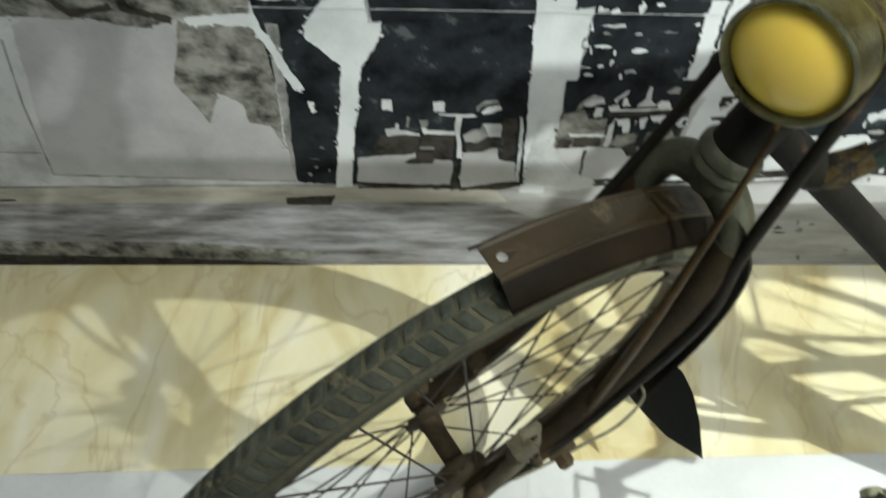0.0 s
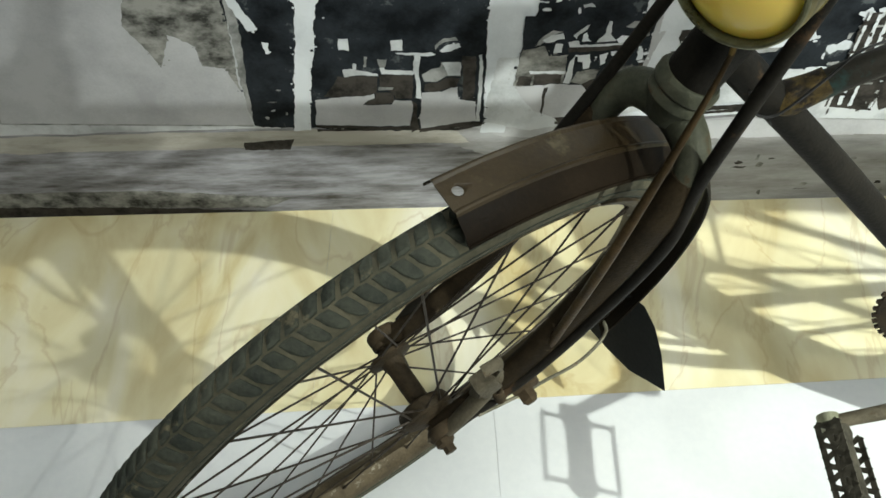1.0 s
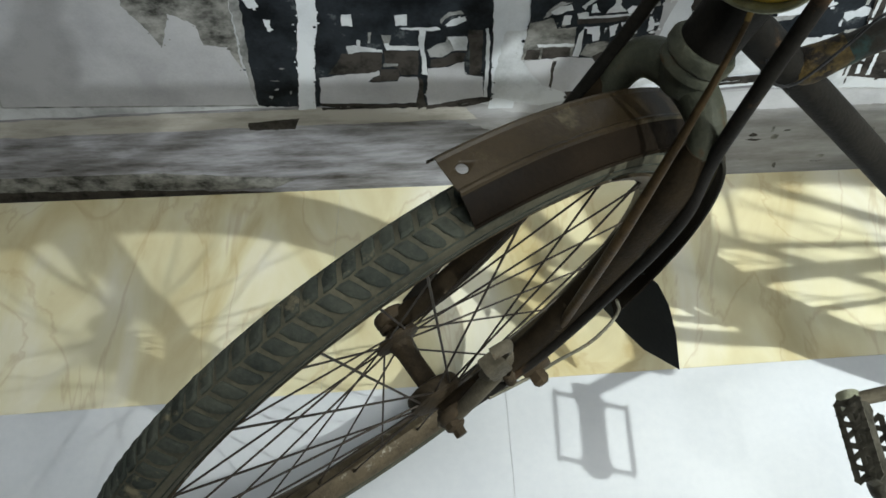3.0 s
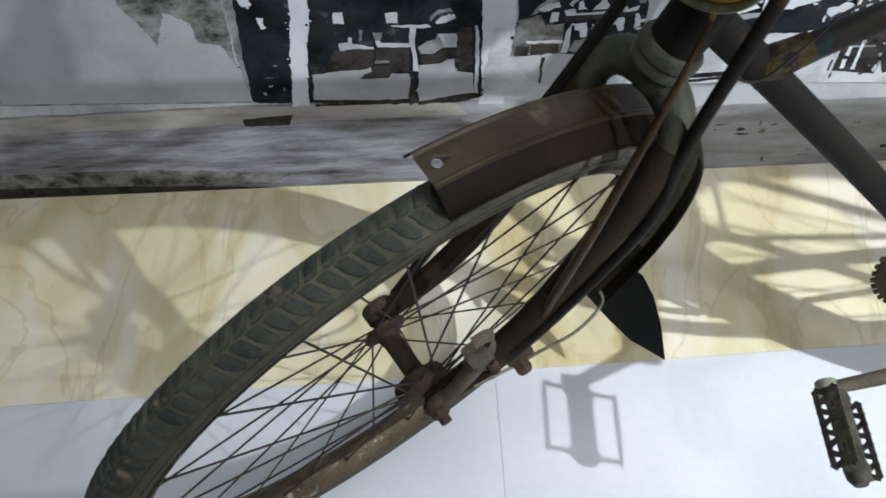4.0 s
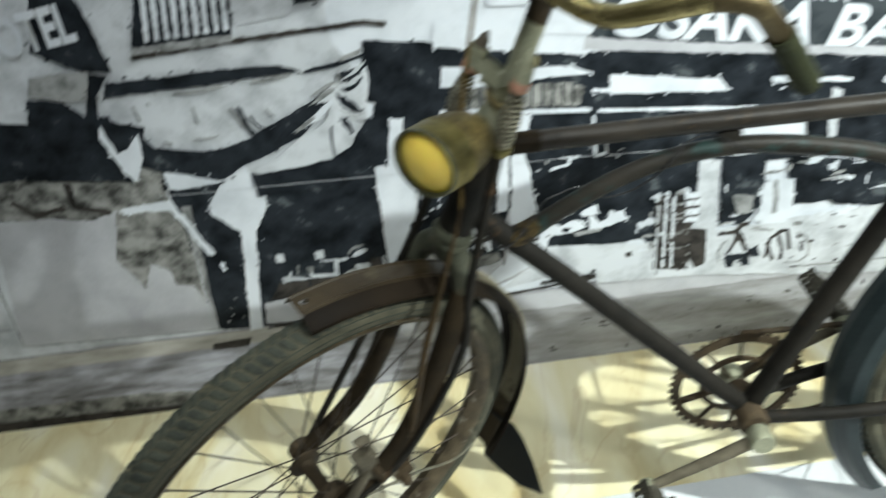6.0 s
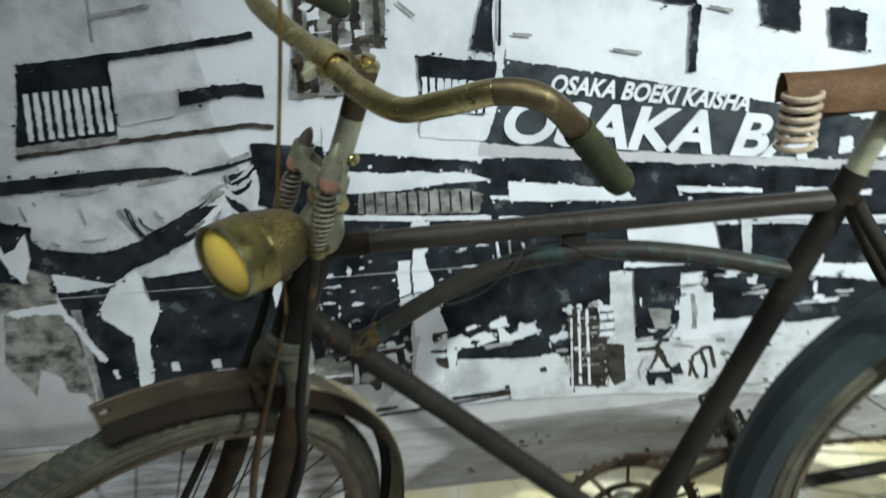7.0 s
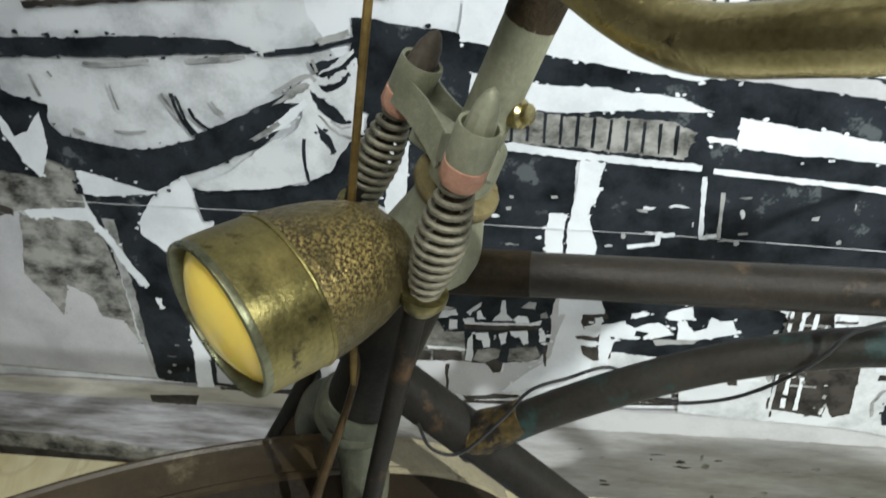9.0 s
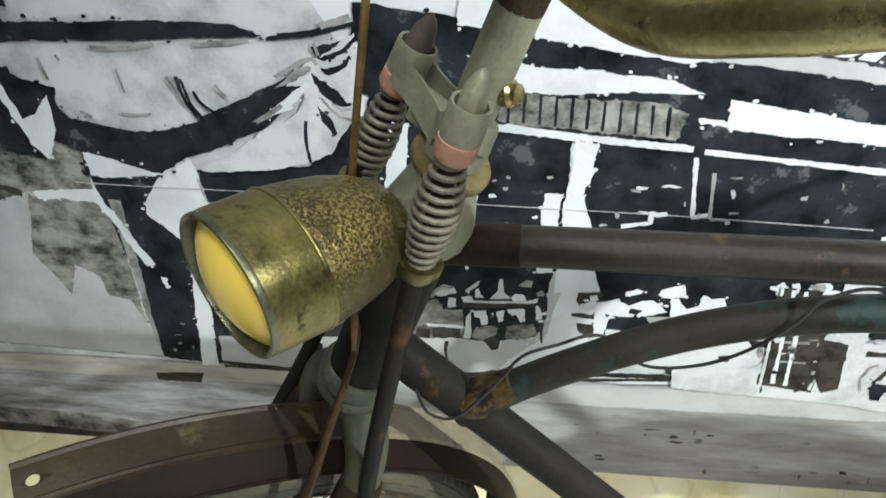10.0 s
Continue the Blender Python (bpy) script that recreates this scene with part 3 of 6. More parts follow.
COLUMN = FRONT.inverted() @ (axis @ Vector((0, 0, 0.200)))
for low, high, tip in (((-0.0880, 0.042, 0.541), (-0.086, 0.040, 0.608), (-0.086, 0.040, 0.653)), ((-0.093, -0.045, 0.522), (-0.101, -0.045, 0.586), (-0.108, -0.043, 0.633))):
    low, high, tip = Vector(low), Vector(high), Vector(tip)
    fat = 0.88 if low.y > 0 else 1.0
    up = along(FRONT @ high, FRONT @ tip) @ Matrix.Diagonal((fat, fat, 1, 1))
    socket = high + (tip - high) * 0.30
    way = (socket - COLUMN).normalized()
    aside = way.cross((tip - high).normalized()).normalized()
    for e in (1, -1):
        strap = [COLUMN + way * 0.004 + aside * e * 0.0150, COLUMN.lerp(socket, 0.35) + aside * e * 0.0112, COLUMN.lerp(socket, 0.68) + aside * e * 0.0088, socket - way * 0.001 + aside * e * 0.0101 * fat]
        part("bracket_arm", ribbon([tuple(p) for p in strap], tuple(tip - high), 0.0175, 0.0024, FRONT), GREEN_METAL, bracket)
    part("socket", lathe([(0.0090, 0.0105), (0.0106, 0.0100), (0.0110, 0.0115), (0.0113, 0.0275), (0.0109, 0.0290), (0.0093, 0.0285)], up, 28, closed=True), GREEN_METAL, bracket)
    part("plug", lathe([(0.0, 0.004), (0.0080, 0.006), (0.0080, 0.024), (0.0074, 0.030), (0.0060, 0.038), (0.0032, 0.044), (0.0, 0.047)], up, 9), GREEN_METAL if low.y > 0 else TIP, bracket, "bare grey pointed plug" if low.y > 0 else "dark pointed plug in the bracket socket")
    part("collar", lathe([(0.0, -0.001), (0.0095, -0.001), (0.0112, 0.002), (0.0112, 0.010), (0.009, 0.012), (0.0, 0.012)], up, 20), PINK, bracket, "faded pink rubber collar")
    part("spring", helix(tuple(low), tuple(high), 0.0056, 12, 0.0017, FRONT, 0.0052), SPRING, bracket, "grey barrel shaped coil spring")
    part("spring_core", tube([tuple(low), tuple(high)], 0.0045, FRONT), RUST, bracket)
    part("spring_cup", lathe([(0.0, -0.008), (0.008, -0.008), (0.0118, -0.001), (0.0118, 0.003), (0.0, 0.003)], along(FRONT @ low, FRONT @ high), 20), BRASS, bracket, "small brass cup under the spring")
part("bracket_bolt", lathe([(0.0, -0.016), (0.0035, -0.016), (0.0035, -0.004), (0.0080, -0.004), (0.0085, -0.001), (0.0085, 0.003), (0.0060, 0.005), (0.0060, 0.008), (0.0, 0.009)], FRONT @ pose(-0.1245, 0.014, 0.6235, -62, 0, 25) @ Matrix.Scale(0.82, 4), 14), BAR, bracket, "brass bolt with a round head")
part("bracket_lug", box(bmesh.new(), axis @ pose(0.012, 0.021, 0.199, 0, 0, -30), 0.012, 0.016, 0.018, 0.002), GREEN_METAL, bracket)

# headlamp
LAMP_AXIS = Vector((0.9252, 0.3003, -0.2274)).normalized()
LAMP_FACE = Vector((0.0042, 0.0320, 0.5308))
face = along(FRONT @ LAMP_FACE, FRONT @ (LAMP_FACE + LAMP_AXIS))
sag = face.to_3x3().inverted() @ Vector((0, 0, -1))
droop = Matrix.Identity(4)
droop[0][2], droop[1][2] = -0.13 * sag.x, -0.13 * sag.y
face = face @ droop @ Matrix.Diagonal((0.918, 0.918, 1.03, 1))
headlamp = part("headlamp", lathe([(0.0, -0.098), (0.008, -0.0975), (0.016, -0.0945), (0.0245, -0.0885), (0.0320, -0.077), (0.0368, -0.064), (0.0398, -0.050), (0.0414, -0.038), (0.0418, -0.0325), (0.0418, -0.0312)], face, 72), BRASS_PITTED, bicycle, "pitted flaking brass bullet headlamp")
part("bezel", lathe([(0.0412, -0.0325), (0.0425, -0.0322), (0.0429, -0.0314), (0.0426, -0.0304), (0.0420, -0.0300), (0.0422, -0.022), (0.0423, -0.012), (0.0420, -0.004), (0.0416, -0.001), (0.0414, 0.001), (0.0404, 0.002), (0.0390, 0.0015), (0.0381, -0.001), (0.0374, -0.006), (0.0370, -0.024)], face, 72), BRASS, headlamp, "greenish brass bezel with a rolled rim")
part("lamp_rim", lathe([(0.0416, -0.0016), (0.0419, 0.0004), (0.0414, 0.0022), (0.0403, 0.0028), (0.0390, 0.0022), (0.0378, -0.0006), (0.0376, -0.0042), (0.0386, -0.0040), (0.0400, 0.0012)], face, 72, closed=True), RIM_BRASS, headlamp, "pale greenish silver rolled lamp rim")
GLASS = bpy.data.materials.new("yellow_lamp_glass")
GLASS.use_nodes = True
g = GLASS.node_tree.nodes["Principled BSDF"]
g.inputs["Base Color"].default_value = (0.92, 0.68, 0.125, 1)
g.inputs["Roughness"].default_value = 0.11
g.inputs["Subsurface Weight"].default_value = 0.4
g.inputs["Subsurface Radius"].default_value = (0.02, 0.014, 0.004)
part("lamp_glass", lathe([(0.0, 0.0075), (0.010, 0.0068), (0.020, 0.0048), (0.028, 0.0018), (0.034, -0.0015), (0.0380, -0.0045), (0.0380, -0.010), (0.0, -0.008)], face, 64), GLASS, headlamp, "opaque yellow lamp glass")
BOLT_AT = face.inverted() @ (FRONT @ Vector((-0.0400, 0.0400, 0.4950)))
spoke_way = Vector((BOLT_AT.x, BOLT_AT.y, 0)).normalized()
part("lamp_bolt", lathe([(0.0, -0.003), (0.0068, -0.003), (0.0072, 0.001), (0.0060, 0.004), (0.0, 0.005)], along(face @ (spoke_way * 0.0395 + Vector((0, 0, -0.058))), face @ (spoke_way * 0.06 + Vector((0, 0, -0.066)))), 18), RUST, headlamp, "dark round screw under the lamp")
part("lamp_arm", tube([tuple(face @ Vector((0, 0, -0.088))), tuple(axis @ Vector((0, 0, 0.125)))], 0.011), RUST, headlamp)

# brake wire and hub bracket
part("brake_wire", tube([(-0.030, -0.06, 0.80), (-0.040, -0.03, 0.768), (-0.066, -0.008, 0.562), (-0.075, 0.008, 0.50), (-0.083, 0.02, 0.45)], 0.0021, FRONT, sides=8), WIRE, bicycle, "thin ochre brake wire")
part("brake_rod", tube([(-0.079, 0.012, 0.478), (-0.083, 0.020, 0.45), (-0.072, 0.036, 0.38), (-0.062, 0.052, 0.28), (-0.070, 0.056, 0.20), (-0.094, 0.057, 0.055)], lambda t: 0.0021 + 0.0024 * max(0.0, min(1.0, 3 * t - 0.8)), FRONT, sides=10), ROD, bicycle, "brown brake rod running down the fork blade")
bm = box(bmesh.new(), FRONT @ pose(-0.020, 0.054, 0.088, 0, 22, 12), 0.030, 0.014, 0.052, 0.005)
box(bm, FRONT @ pose(-0.008, 0.058, 0.105, 12, 40, 0), 0.022, 0.018, 0.026, 0.004)
casting = part("brake_casting", bm, DUSTY, bicycle, "dusty grey brake arm casting by the hub")
part("casting_arm", tube([(-0.016, 0.056, 0.112), (-0.010, 0.058, 0.136), (0.000, 0.058, 0.146), (0.012, 0.057, 0.140)], 0.0058, FRONT, flat=0.5), DUSTY, casting)
part("casting_lug", box(bmesh.new(), FRONT @ pose(-0.085, 0.060, 0.045, 10, 40, 0), 0.030, 0.018, 0.020, 0.004), RUST, casting)
part("casting_nut", lathe([(0.0, -0.008), (0.009, -0.008), (0.0095, 0.006), (0.006, 0.010), (0.0, 0.010)], FRONT @ pose(-0.085, 0.072, 0.040, -90), 6), RUST, casting)
part("casting_link", tube([(-0.085, 0.060, 0.045), (-0.045, 0.060, 0.055), (-0.02, 0.056, 0.07)], 0.006, FRONT, flat=0.6), DUSTY, casting)
part("axle_nut", lathe([(0.0, -0.006), (0.0105, -0.006), (0.0105, 0.003), (0.0075, 0.0055), (0.0062, 0.006), (0.0062, 0.013), (0.0, 0.014)], FRONT @ pose(0.0, 0.066, 0.0, -90), 8), RUST, casting)
part("axle_washer", lathe([(0.0, -0.009), (0.014, -0.009), (0.0148, -0.0075), (0.014, -0.006), (0.0, -0.006)], FRONT @ pose(0.0, 0.066, 0.0, -90), 24), DUSTY, casting)
part("drum", lathe([(0.0, 0.020), (0.018, 0.020), (0.026, 0.023), (0.028, 0.027), (0.028, 0.036), (0.024, 0.040), (0.015, 0.043), (0.0, 0.044)], FRONT @ pose(0.0, 0.0, 0.0, -90), 32), RUST, casting, "rusty brake drum")
part("casting_rib", tube([(-0.004, 0.060, 0.012), (-0.012, 0.060, 0.045), (-0.022, 0.058, 0.080), (-0.020, 0.056, 0.108)], lambda t: 0.0085 + 0.003 * t, FRONT, flat=0.7), DUSTY, casting, "dusty brake arm rising from the axle")
part("return_spring", helix((-0.050, 0.066, 0.048), (-0.022, 0.066, 0.092), 0.0045, 9, 0.0012, FRONT), RUST, casting, "small rusty return spring")
part("guard_stay", tube([(-0.03, 0.066, 0.030), (-0.085, 0.069, 0.036), (-0.12, 0.067, 0.030), (-0.18, 0.064, 0.014), (-0.22, 0.057, 0.013), (-0.235, 0.050, 0.024), (-0.230, 0.042, 0.037)], 0.0019, FRONT, sides=8), SPRING, mudguard, "thin bent mudguard stay")

# frame
ZT = 0.788


def frame_tube(name, pts, r, label="", mat=DARK_PAINT, steps=10):
    return part(name, tube([(x, BIKE_Y, z) for x, z in pts], r, steps=steps, sides=24), mat, bicycle, label)


top_tube = frame_tube("top_tube", [(0.664, ZT), (0.92, ZT - 0.008), (1.20, ZT - 0.018)], 0.0118, "dark brown painted top tube", TUBE_PAINT)
part("lug", tube([(0.655, BIKE_Y, ZT), (0.724, BIKE_Y, ZT - 0.002)], lambda t: 0.0128 if t < 0.9 else 0.0124, steps=6, sides=24), FORK, top_tube, "dark lug sleeve")
down_tube = frame_tube("down_tube", [(0.632, 0.712), (0.765, 0.566), (0.99, 0.31)], 0.0135, "dark brown painted down tube")
part("lug", tube([(0.632, BIKE_Y, 0.712), (0.680, BIKE_Y, 0.6595)], 0.0146, sides=24), DARK_PAINT, down_tube)
curved = frame_tube("curved_tube", [(0.678, 0.646), (0.735, 0.686), (0.82, 0.727), (0.90, 0.745), (0.98, 0.742), (1.07, 0.722), (1.16, 0.692)], 0.0106, "arched second top tube, dark with green stains", STAINED_PAINT)
part("brazing", tube([(0.668, BIKE_Y, 0.6705), (0.684, BIKE_Y - 0.001, 0.6610), (0.698, BIKE_Y - 0.001, 0.6660), (0.716, BIKE_Y, 0.6770)], lambda t: 0.0122 + 0.0022 * math.sin(math.pi * t) ** 2 - 0.0012 * t, sides=24), BRAZE, curved, "ochre stained brazed joint")
part("bridge_clip", box(bmesh.new(), Matrix.Translation((0.935, BIKE_Y, 0.757)), 0.026, 0.012, 0.02, 0.003), DARK_PAINT, curved)
frame_tube("seat_tube", [(0.99, 0.31), (1.175, 0.70), (1.222, 0.80)], 0.0143)
for s in (1, -1):
    part("chain_stay", tube([(1.0, BIKE_Y + s * 0.022, 0.312), (1.15, BIKE_Y + s * 0.045, 0.325), (1.47, BIKE_Y + s * 0.058, 0.345)], 0.0095, sides=14), DARK_PAINT, bicycle)
    part("seat_stay", tube([(1.216, BIKE_Y + s * 0.018, 0.775), (1.30, BIKE_Y + s * 0.045, 0.62), (1.47, BIKE_Y + s * 0.058, 0.345)], 0.0075, sides=14), DARK_PAINT, bicycle)
part("bottom_bracket", lathe([(0.0, -0.038), (0.019, -0.038), (0.021, -0.034), (0.021, 0.034), (0.019, 0.038), (0.0, 0.038)], pose(0.99, BIKE_Y, 0.31, -90), 28), RUST, bicycle)
part("electric_wire", tube([(0.655, BIKE_Y - 0.016, 0.684), (0.662, BIKE_Y - 0.018, 0.664), (0.680, BIKE_Y - 0.018, 0.662), (0.706, BIKE_Y - 0.014, 0.690), (0.722, BIKE_Y - 0.012, 0.712), (0.742, BIKE_Y - 0.006, 0.717), (0.768, BIKE_Y + 0.008, 0.713), (0.793, BIKE_Y - 0.006, 0.704), (0.823, BIKE_Y - 0.012, 0.712), (0.848, BIKE_Y - 0.0135, 0.727), (0.870, BIKE_Y - 0.0125, 0.747), (0.885, BIKE_Y - 0.008, 0.762), (0.915, BIKE_Y - 0.004, 0.765), (0.96, BIKE_Y - 0.012, 0.742), (1.05, BIKE_Y - 0.012, 0.722)], 0.00105, sides=8), BLACK_WIRE, bicycle, "thin black wire wound along the tube")

# cranks, pedals, chain
RING = Matrix.Translation((0.99, BIKE_Y + 0.046, 0.312)) @ pose(0, 0, 0, -90)
bm = lathe([(0.082, -0.002), (0.094, -0.002), (0.094, 0.002), (0.082, 0.002)], RING, 72, closed=True)
for i in range(44):
    a = 2 * math.pi * i / 44
    box(bm, RING @ pose(0.0955 * math.cos(a), 0.0955 * math.sin(a), 0, 0, 0, math.degrees(a)), 0.006, 0.0055, 0.003, 0.0)
chainring = part("chainring", bm, RUST, bicycle, "rusty toothed chainring with openwork")
part("inner_ring", lathe([(0.046, -0.002), (0.054, -0.002), (0.054, 0.002), (0.046, 0.002)], RING, 48, closed=True), RUST, chainring)
for i in range(5):
    a = math.radians(72 * i + 20)
    part("arm", tube([(0.015 * math.cos(a), 0.015 * math.sin(a), 0), (0.084 * math.cos(a), 0.084 * math.sin(a), 0)], 0.0065, RING, sides=8, flat=0.35), RUST, chainring)
    b = a + radians(36)
    part("arm", tube([(0.05 * math.cos(b), 0.05 * math.sin(b), 0), (0.084 * math.cos(b), 0.084 * math.sin(b), 0)], 0.004, RING, sides=8, flat=0.5), RUST, chainring)


def crank(name, end, y, side):
    c = part(name, tube([(0.99, y, 0.31), ((0.99 + end[0]) / 2, y + side * 0.004, (0.31 + end[1]) / 2), (end[0], y + side * 0.006, end[1])], lambda t: 0.0105 - 0.003 * t, sides=14, flat=0.75), DUSTY, bicycle, "dull grey steel crank")
    part("boss", lathe([(0.0, -0.014), (0.016, -0.014), (0.017, -0.01), (0.017, 0.01), (0.014, 0.014), (0.0, 0.014)], pose(0.99, y, 0.31, -90), 20), GREEN_METAL, c)
    part("eye", lathe([(0.0, -0.008), (0.012, -0.008), (0.012, 0.008), (0.0, 0.008)], pose(end[0], y + side * 0.006, end[1], -90), 18), GREEN_METAL, c)
    return c


def plate(m, length, height, thick):
    """A sawtoothed pedal plate pierced by two rows of triangles."""
    bm = bmesh.new()
    cols = 7
    w = length / cols
    for r in (-1, 0, 1):
        box(bm, m @ Matrix.Translation((0, 0, r * (height / 2 - 0.0012))), length, thick, 0.0060 if r else 0.0050)
    for k in range(cols + 1):
        x = -length / 2 + k * w
        for lo in (-height / 2, 0.0):
            box(bm, m @ pose(x, 0, lo + height / 4, 0, 28 if (k + (lo < 0)) % 2 else -28, 0), 0.0056, thick, height / 2)
        for r in (-1, 1):
            box(bm, m @ pose(x, 0, r * height / 2, 0, 45, 0), 0.0042, thick, 0.0042)
    return bm


def pedal(c, at, y, side, tilt):
    m = pose(at[0], y + side * 0.055, at[1], 0, tilt, 0)
    spindle = part("pedal", lathe([(0.0, -0.055), (0.007, -0.055), (0.012, -0.048), (0.0135, -0.038), (0.011, -0.030), (0.011, 0.030), (0.0135, 0.038), (0.012, 0.046), (0.0, 0.05)], m @ pose(0, 0, 0, -90), 16), PEDAL, c, "rat-trap pedal of pierced grey steel")
    for s in (1, -1):
        part("side_plate", plate(m @ pose(s * 0.030, 0, 0, 0, 0, 90), 0.080, 0.024, 0.0018), PEDAL, spindle, "pierced toothed plate", False)
        part("end_bar", box(bmesh.new(), m @ pose(0, s * 0.042, 0), 0.060, 0.003, 0.010, 0.001), PEDAL, spindle)


left = crank("crank", (0.834, 0.241), BIKE_Y - 0.057, -1)
pedal(left, (0.840, 0.243), BIKE_Y - 0.061, -1, 50)
right = crank("crank", (1.146, 0.379), BIKE_Y + 0.062, 1)
pedal(right, (1.146, 0.379), BIKE_Y + 0.068, 1, 50)
for i, s in enumerate((1, -1)):
    bm = bmesh.new()
    a, b = Vector((0.99, BIKE_Y + 0.046, 0.312 + s * 0.098)), Vector((1.47, BIKE_Y + 0.046, 0.345 + s * 0.042))
    n = 38
    f = along(a, b)
    for k in range(n):
        box(bm, f @ Matrix.Translation((0, 0, (b - a).length * (k + 0.5) / n)), 0.0075, 0.003 if k % 2 else 0.0055, 0.0118)
    part("chain", bm, RUST, bicycle, "rusty roller chain", False)
part("sprocket", lathe([(0.0, -0.002), (0.042, -0.002), (0.042, 0.002), (0.0, 0.002)], pose(1.47, BIKE_Y + 0.046, 0.345, -90), 36), RUST, rear_wheel)

# rear mudguard and saddle
guard("rear_mudguard", REAR, -35, 165, [(-0.036, 0.335), (-0.033, 0.352), (-0.02, 0.366), (0.0, 0.371), (0.02, 0.366), (0.033, 0.352), (0.036, 0.335)], REAR_GUARD, "blue-black steel rear mudguard")
part("seat_post", tube([(1.215, BIKE_Y, 0.785), (1.255, BIKE_Y, 0.872)], 0.0115), GREEN_METAL, bicycle)
bm = bmesh.new()
rows = []
for i in range(15):
    t = i / 14
    x = 1.13 + 0.28 * t
    w = 0.018 + 0.085 * t**1.7
    z = 0.925 - 0.012 * math.sin(math.pi * t) + 0.012 * t
    rows.append([bm.verts.new((x, BIKE_Y + w * math.sin(a), z - (0.045 - 0.015 * t) * (1 - math.cos(a)) * 0.75)) for a in (math.pi * (k / 8 - 0.5) * 1.05 for k in range(9))])
for a, b in zip(rows, rows[1:]):
    for k in range(8):
        bm.faces.new((a[k], a[k + 1], b[k + 1], b[k]))
bmesh.ops.solidify(bm, geom=bm.faces[:], thickness=0.004)
bmesh.ops.translate(bm, vec=(0.012, 0, -0.012), verts=bm.verts[:])
saddle = part("saddle", bm, LEATHER, bicycle, "worn brown leather saddle on coil springs")
part("saddle_spring", helix((1.152, BIKE_Y - 0.012, 0.838), (1.158, BIKE_Y - 0.012, 0.898), 0.017, 6, 0.0032), COIL, saddle, "tan dusty coil under the saddle nose")
for s in (1, -1):
    part("saddle_rail", tube([(1.145, BIKE_Y + s * 0.008, 0.868), (1.25, BIKE_Y + s * 0.02, 0.872), (1.37, BIKE_Y + s * 0.05, 0.868)], 0.0035, sides=8), RUST, saddle)
    part("saddle_spring", helix((1.37, BIKE_Y + s * 0.055, 0.862), (1.37, BIKE_Y + s * 0.055, 0.915), 0.018, 5, 0.0026), RUST, saddle)

# mud flap
bm = bmesh.new()
shape = [(-0.033, -0.045), (0.035, -0.020), (0.062, -0.030), (0.092, -0.056), (0.127, -0.100), (0.100, -0.120), (0.077, -0.138), (0.035, -0.150), (-0.010, -0.157)]
flap_face = bm.faces.new([bm.verts.new(FRONT @ Vector((-0.352 + 0.19 * (z + 0.02), y, z))) for y, z in shape])
bmesh.ops.solidify(bm, geom=[flap_face], thickness=0.003)
part("mud_flap", bm, FLAP, mudguard, "dark pointed rubber mud flap", False)


# ---- the mural: a printed photograph of an old street, drawn in flat tones ----
from mathutils.geometry import delaunay_2d_cdt


def print_tone(name, low, high, scale, stretch=(1, 1, 1), fine=260.0, edge=(0.42, 0.62), fleck=None, fleck_at=0.66):
    m = bpy.data.materials.new(name)
    m.use_nodes = True
    nodes, links = m.node_tree.nodes, m.node_tree.links
    bsdf = nodes["Principled BSDF"]
    bsdf.inputs["Roughness"].default_value = 0.6
    bsdf.inputs["Specular IOR Level"].default_value = 0.06
    place = nodes.new("ShaderNodeMapping")
    place.inputs["Scale"].default_value = stretch
    links.new(nodes.new("ShaderNodeTexCoord").outputs["Object"], place.inputs["Vector"])
    fac = []
    for s, d in ((scale, 9.0), (fine, 2.0)):
        n = nodes.new("ShaderNodeTexNoise")
        n.inputs["Scale"].default_value, n.inputs["Detail"].default_value, n.inputs["Roughness"].default_value = s, d, 0.62
        links.new(place.outputs[0], n.inputs["Vector"])
        fac.append(n.outputs["Fac"])
    add = nodes.new("ShaderNodeMath")
    add.operation = "MULTIPLY_ADD"
    links.new(fac[1], add.inputs[0])
    add.inputs[1].default_value = 0.12
    links.new(fac[0], add.inputs[2])
    ramp = nodes.new("ShaderNodeValToRGB")
    a, b = ramp.color_ramp.elements
    a.position, b.position = edge
    a.color, b.color = (*low, 1), (*high, 1)
    if fleck:
        f = ramp.color_ramp.elements.new(fleck_at)
        f.color = (*high, 1)
        e = ramp.color_ramp.elements.new(min(0.99, fleck_at + 0.05))
        e.color = (*fleck, 1)
    links.new(add.outputs[0], ramp.inputs["Fac"])
    links.new(ramp.outputs[0], bsdf.inputs["Base Color"])
    return m


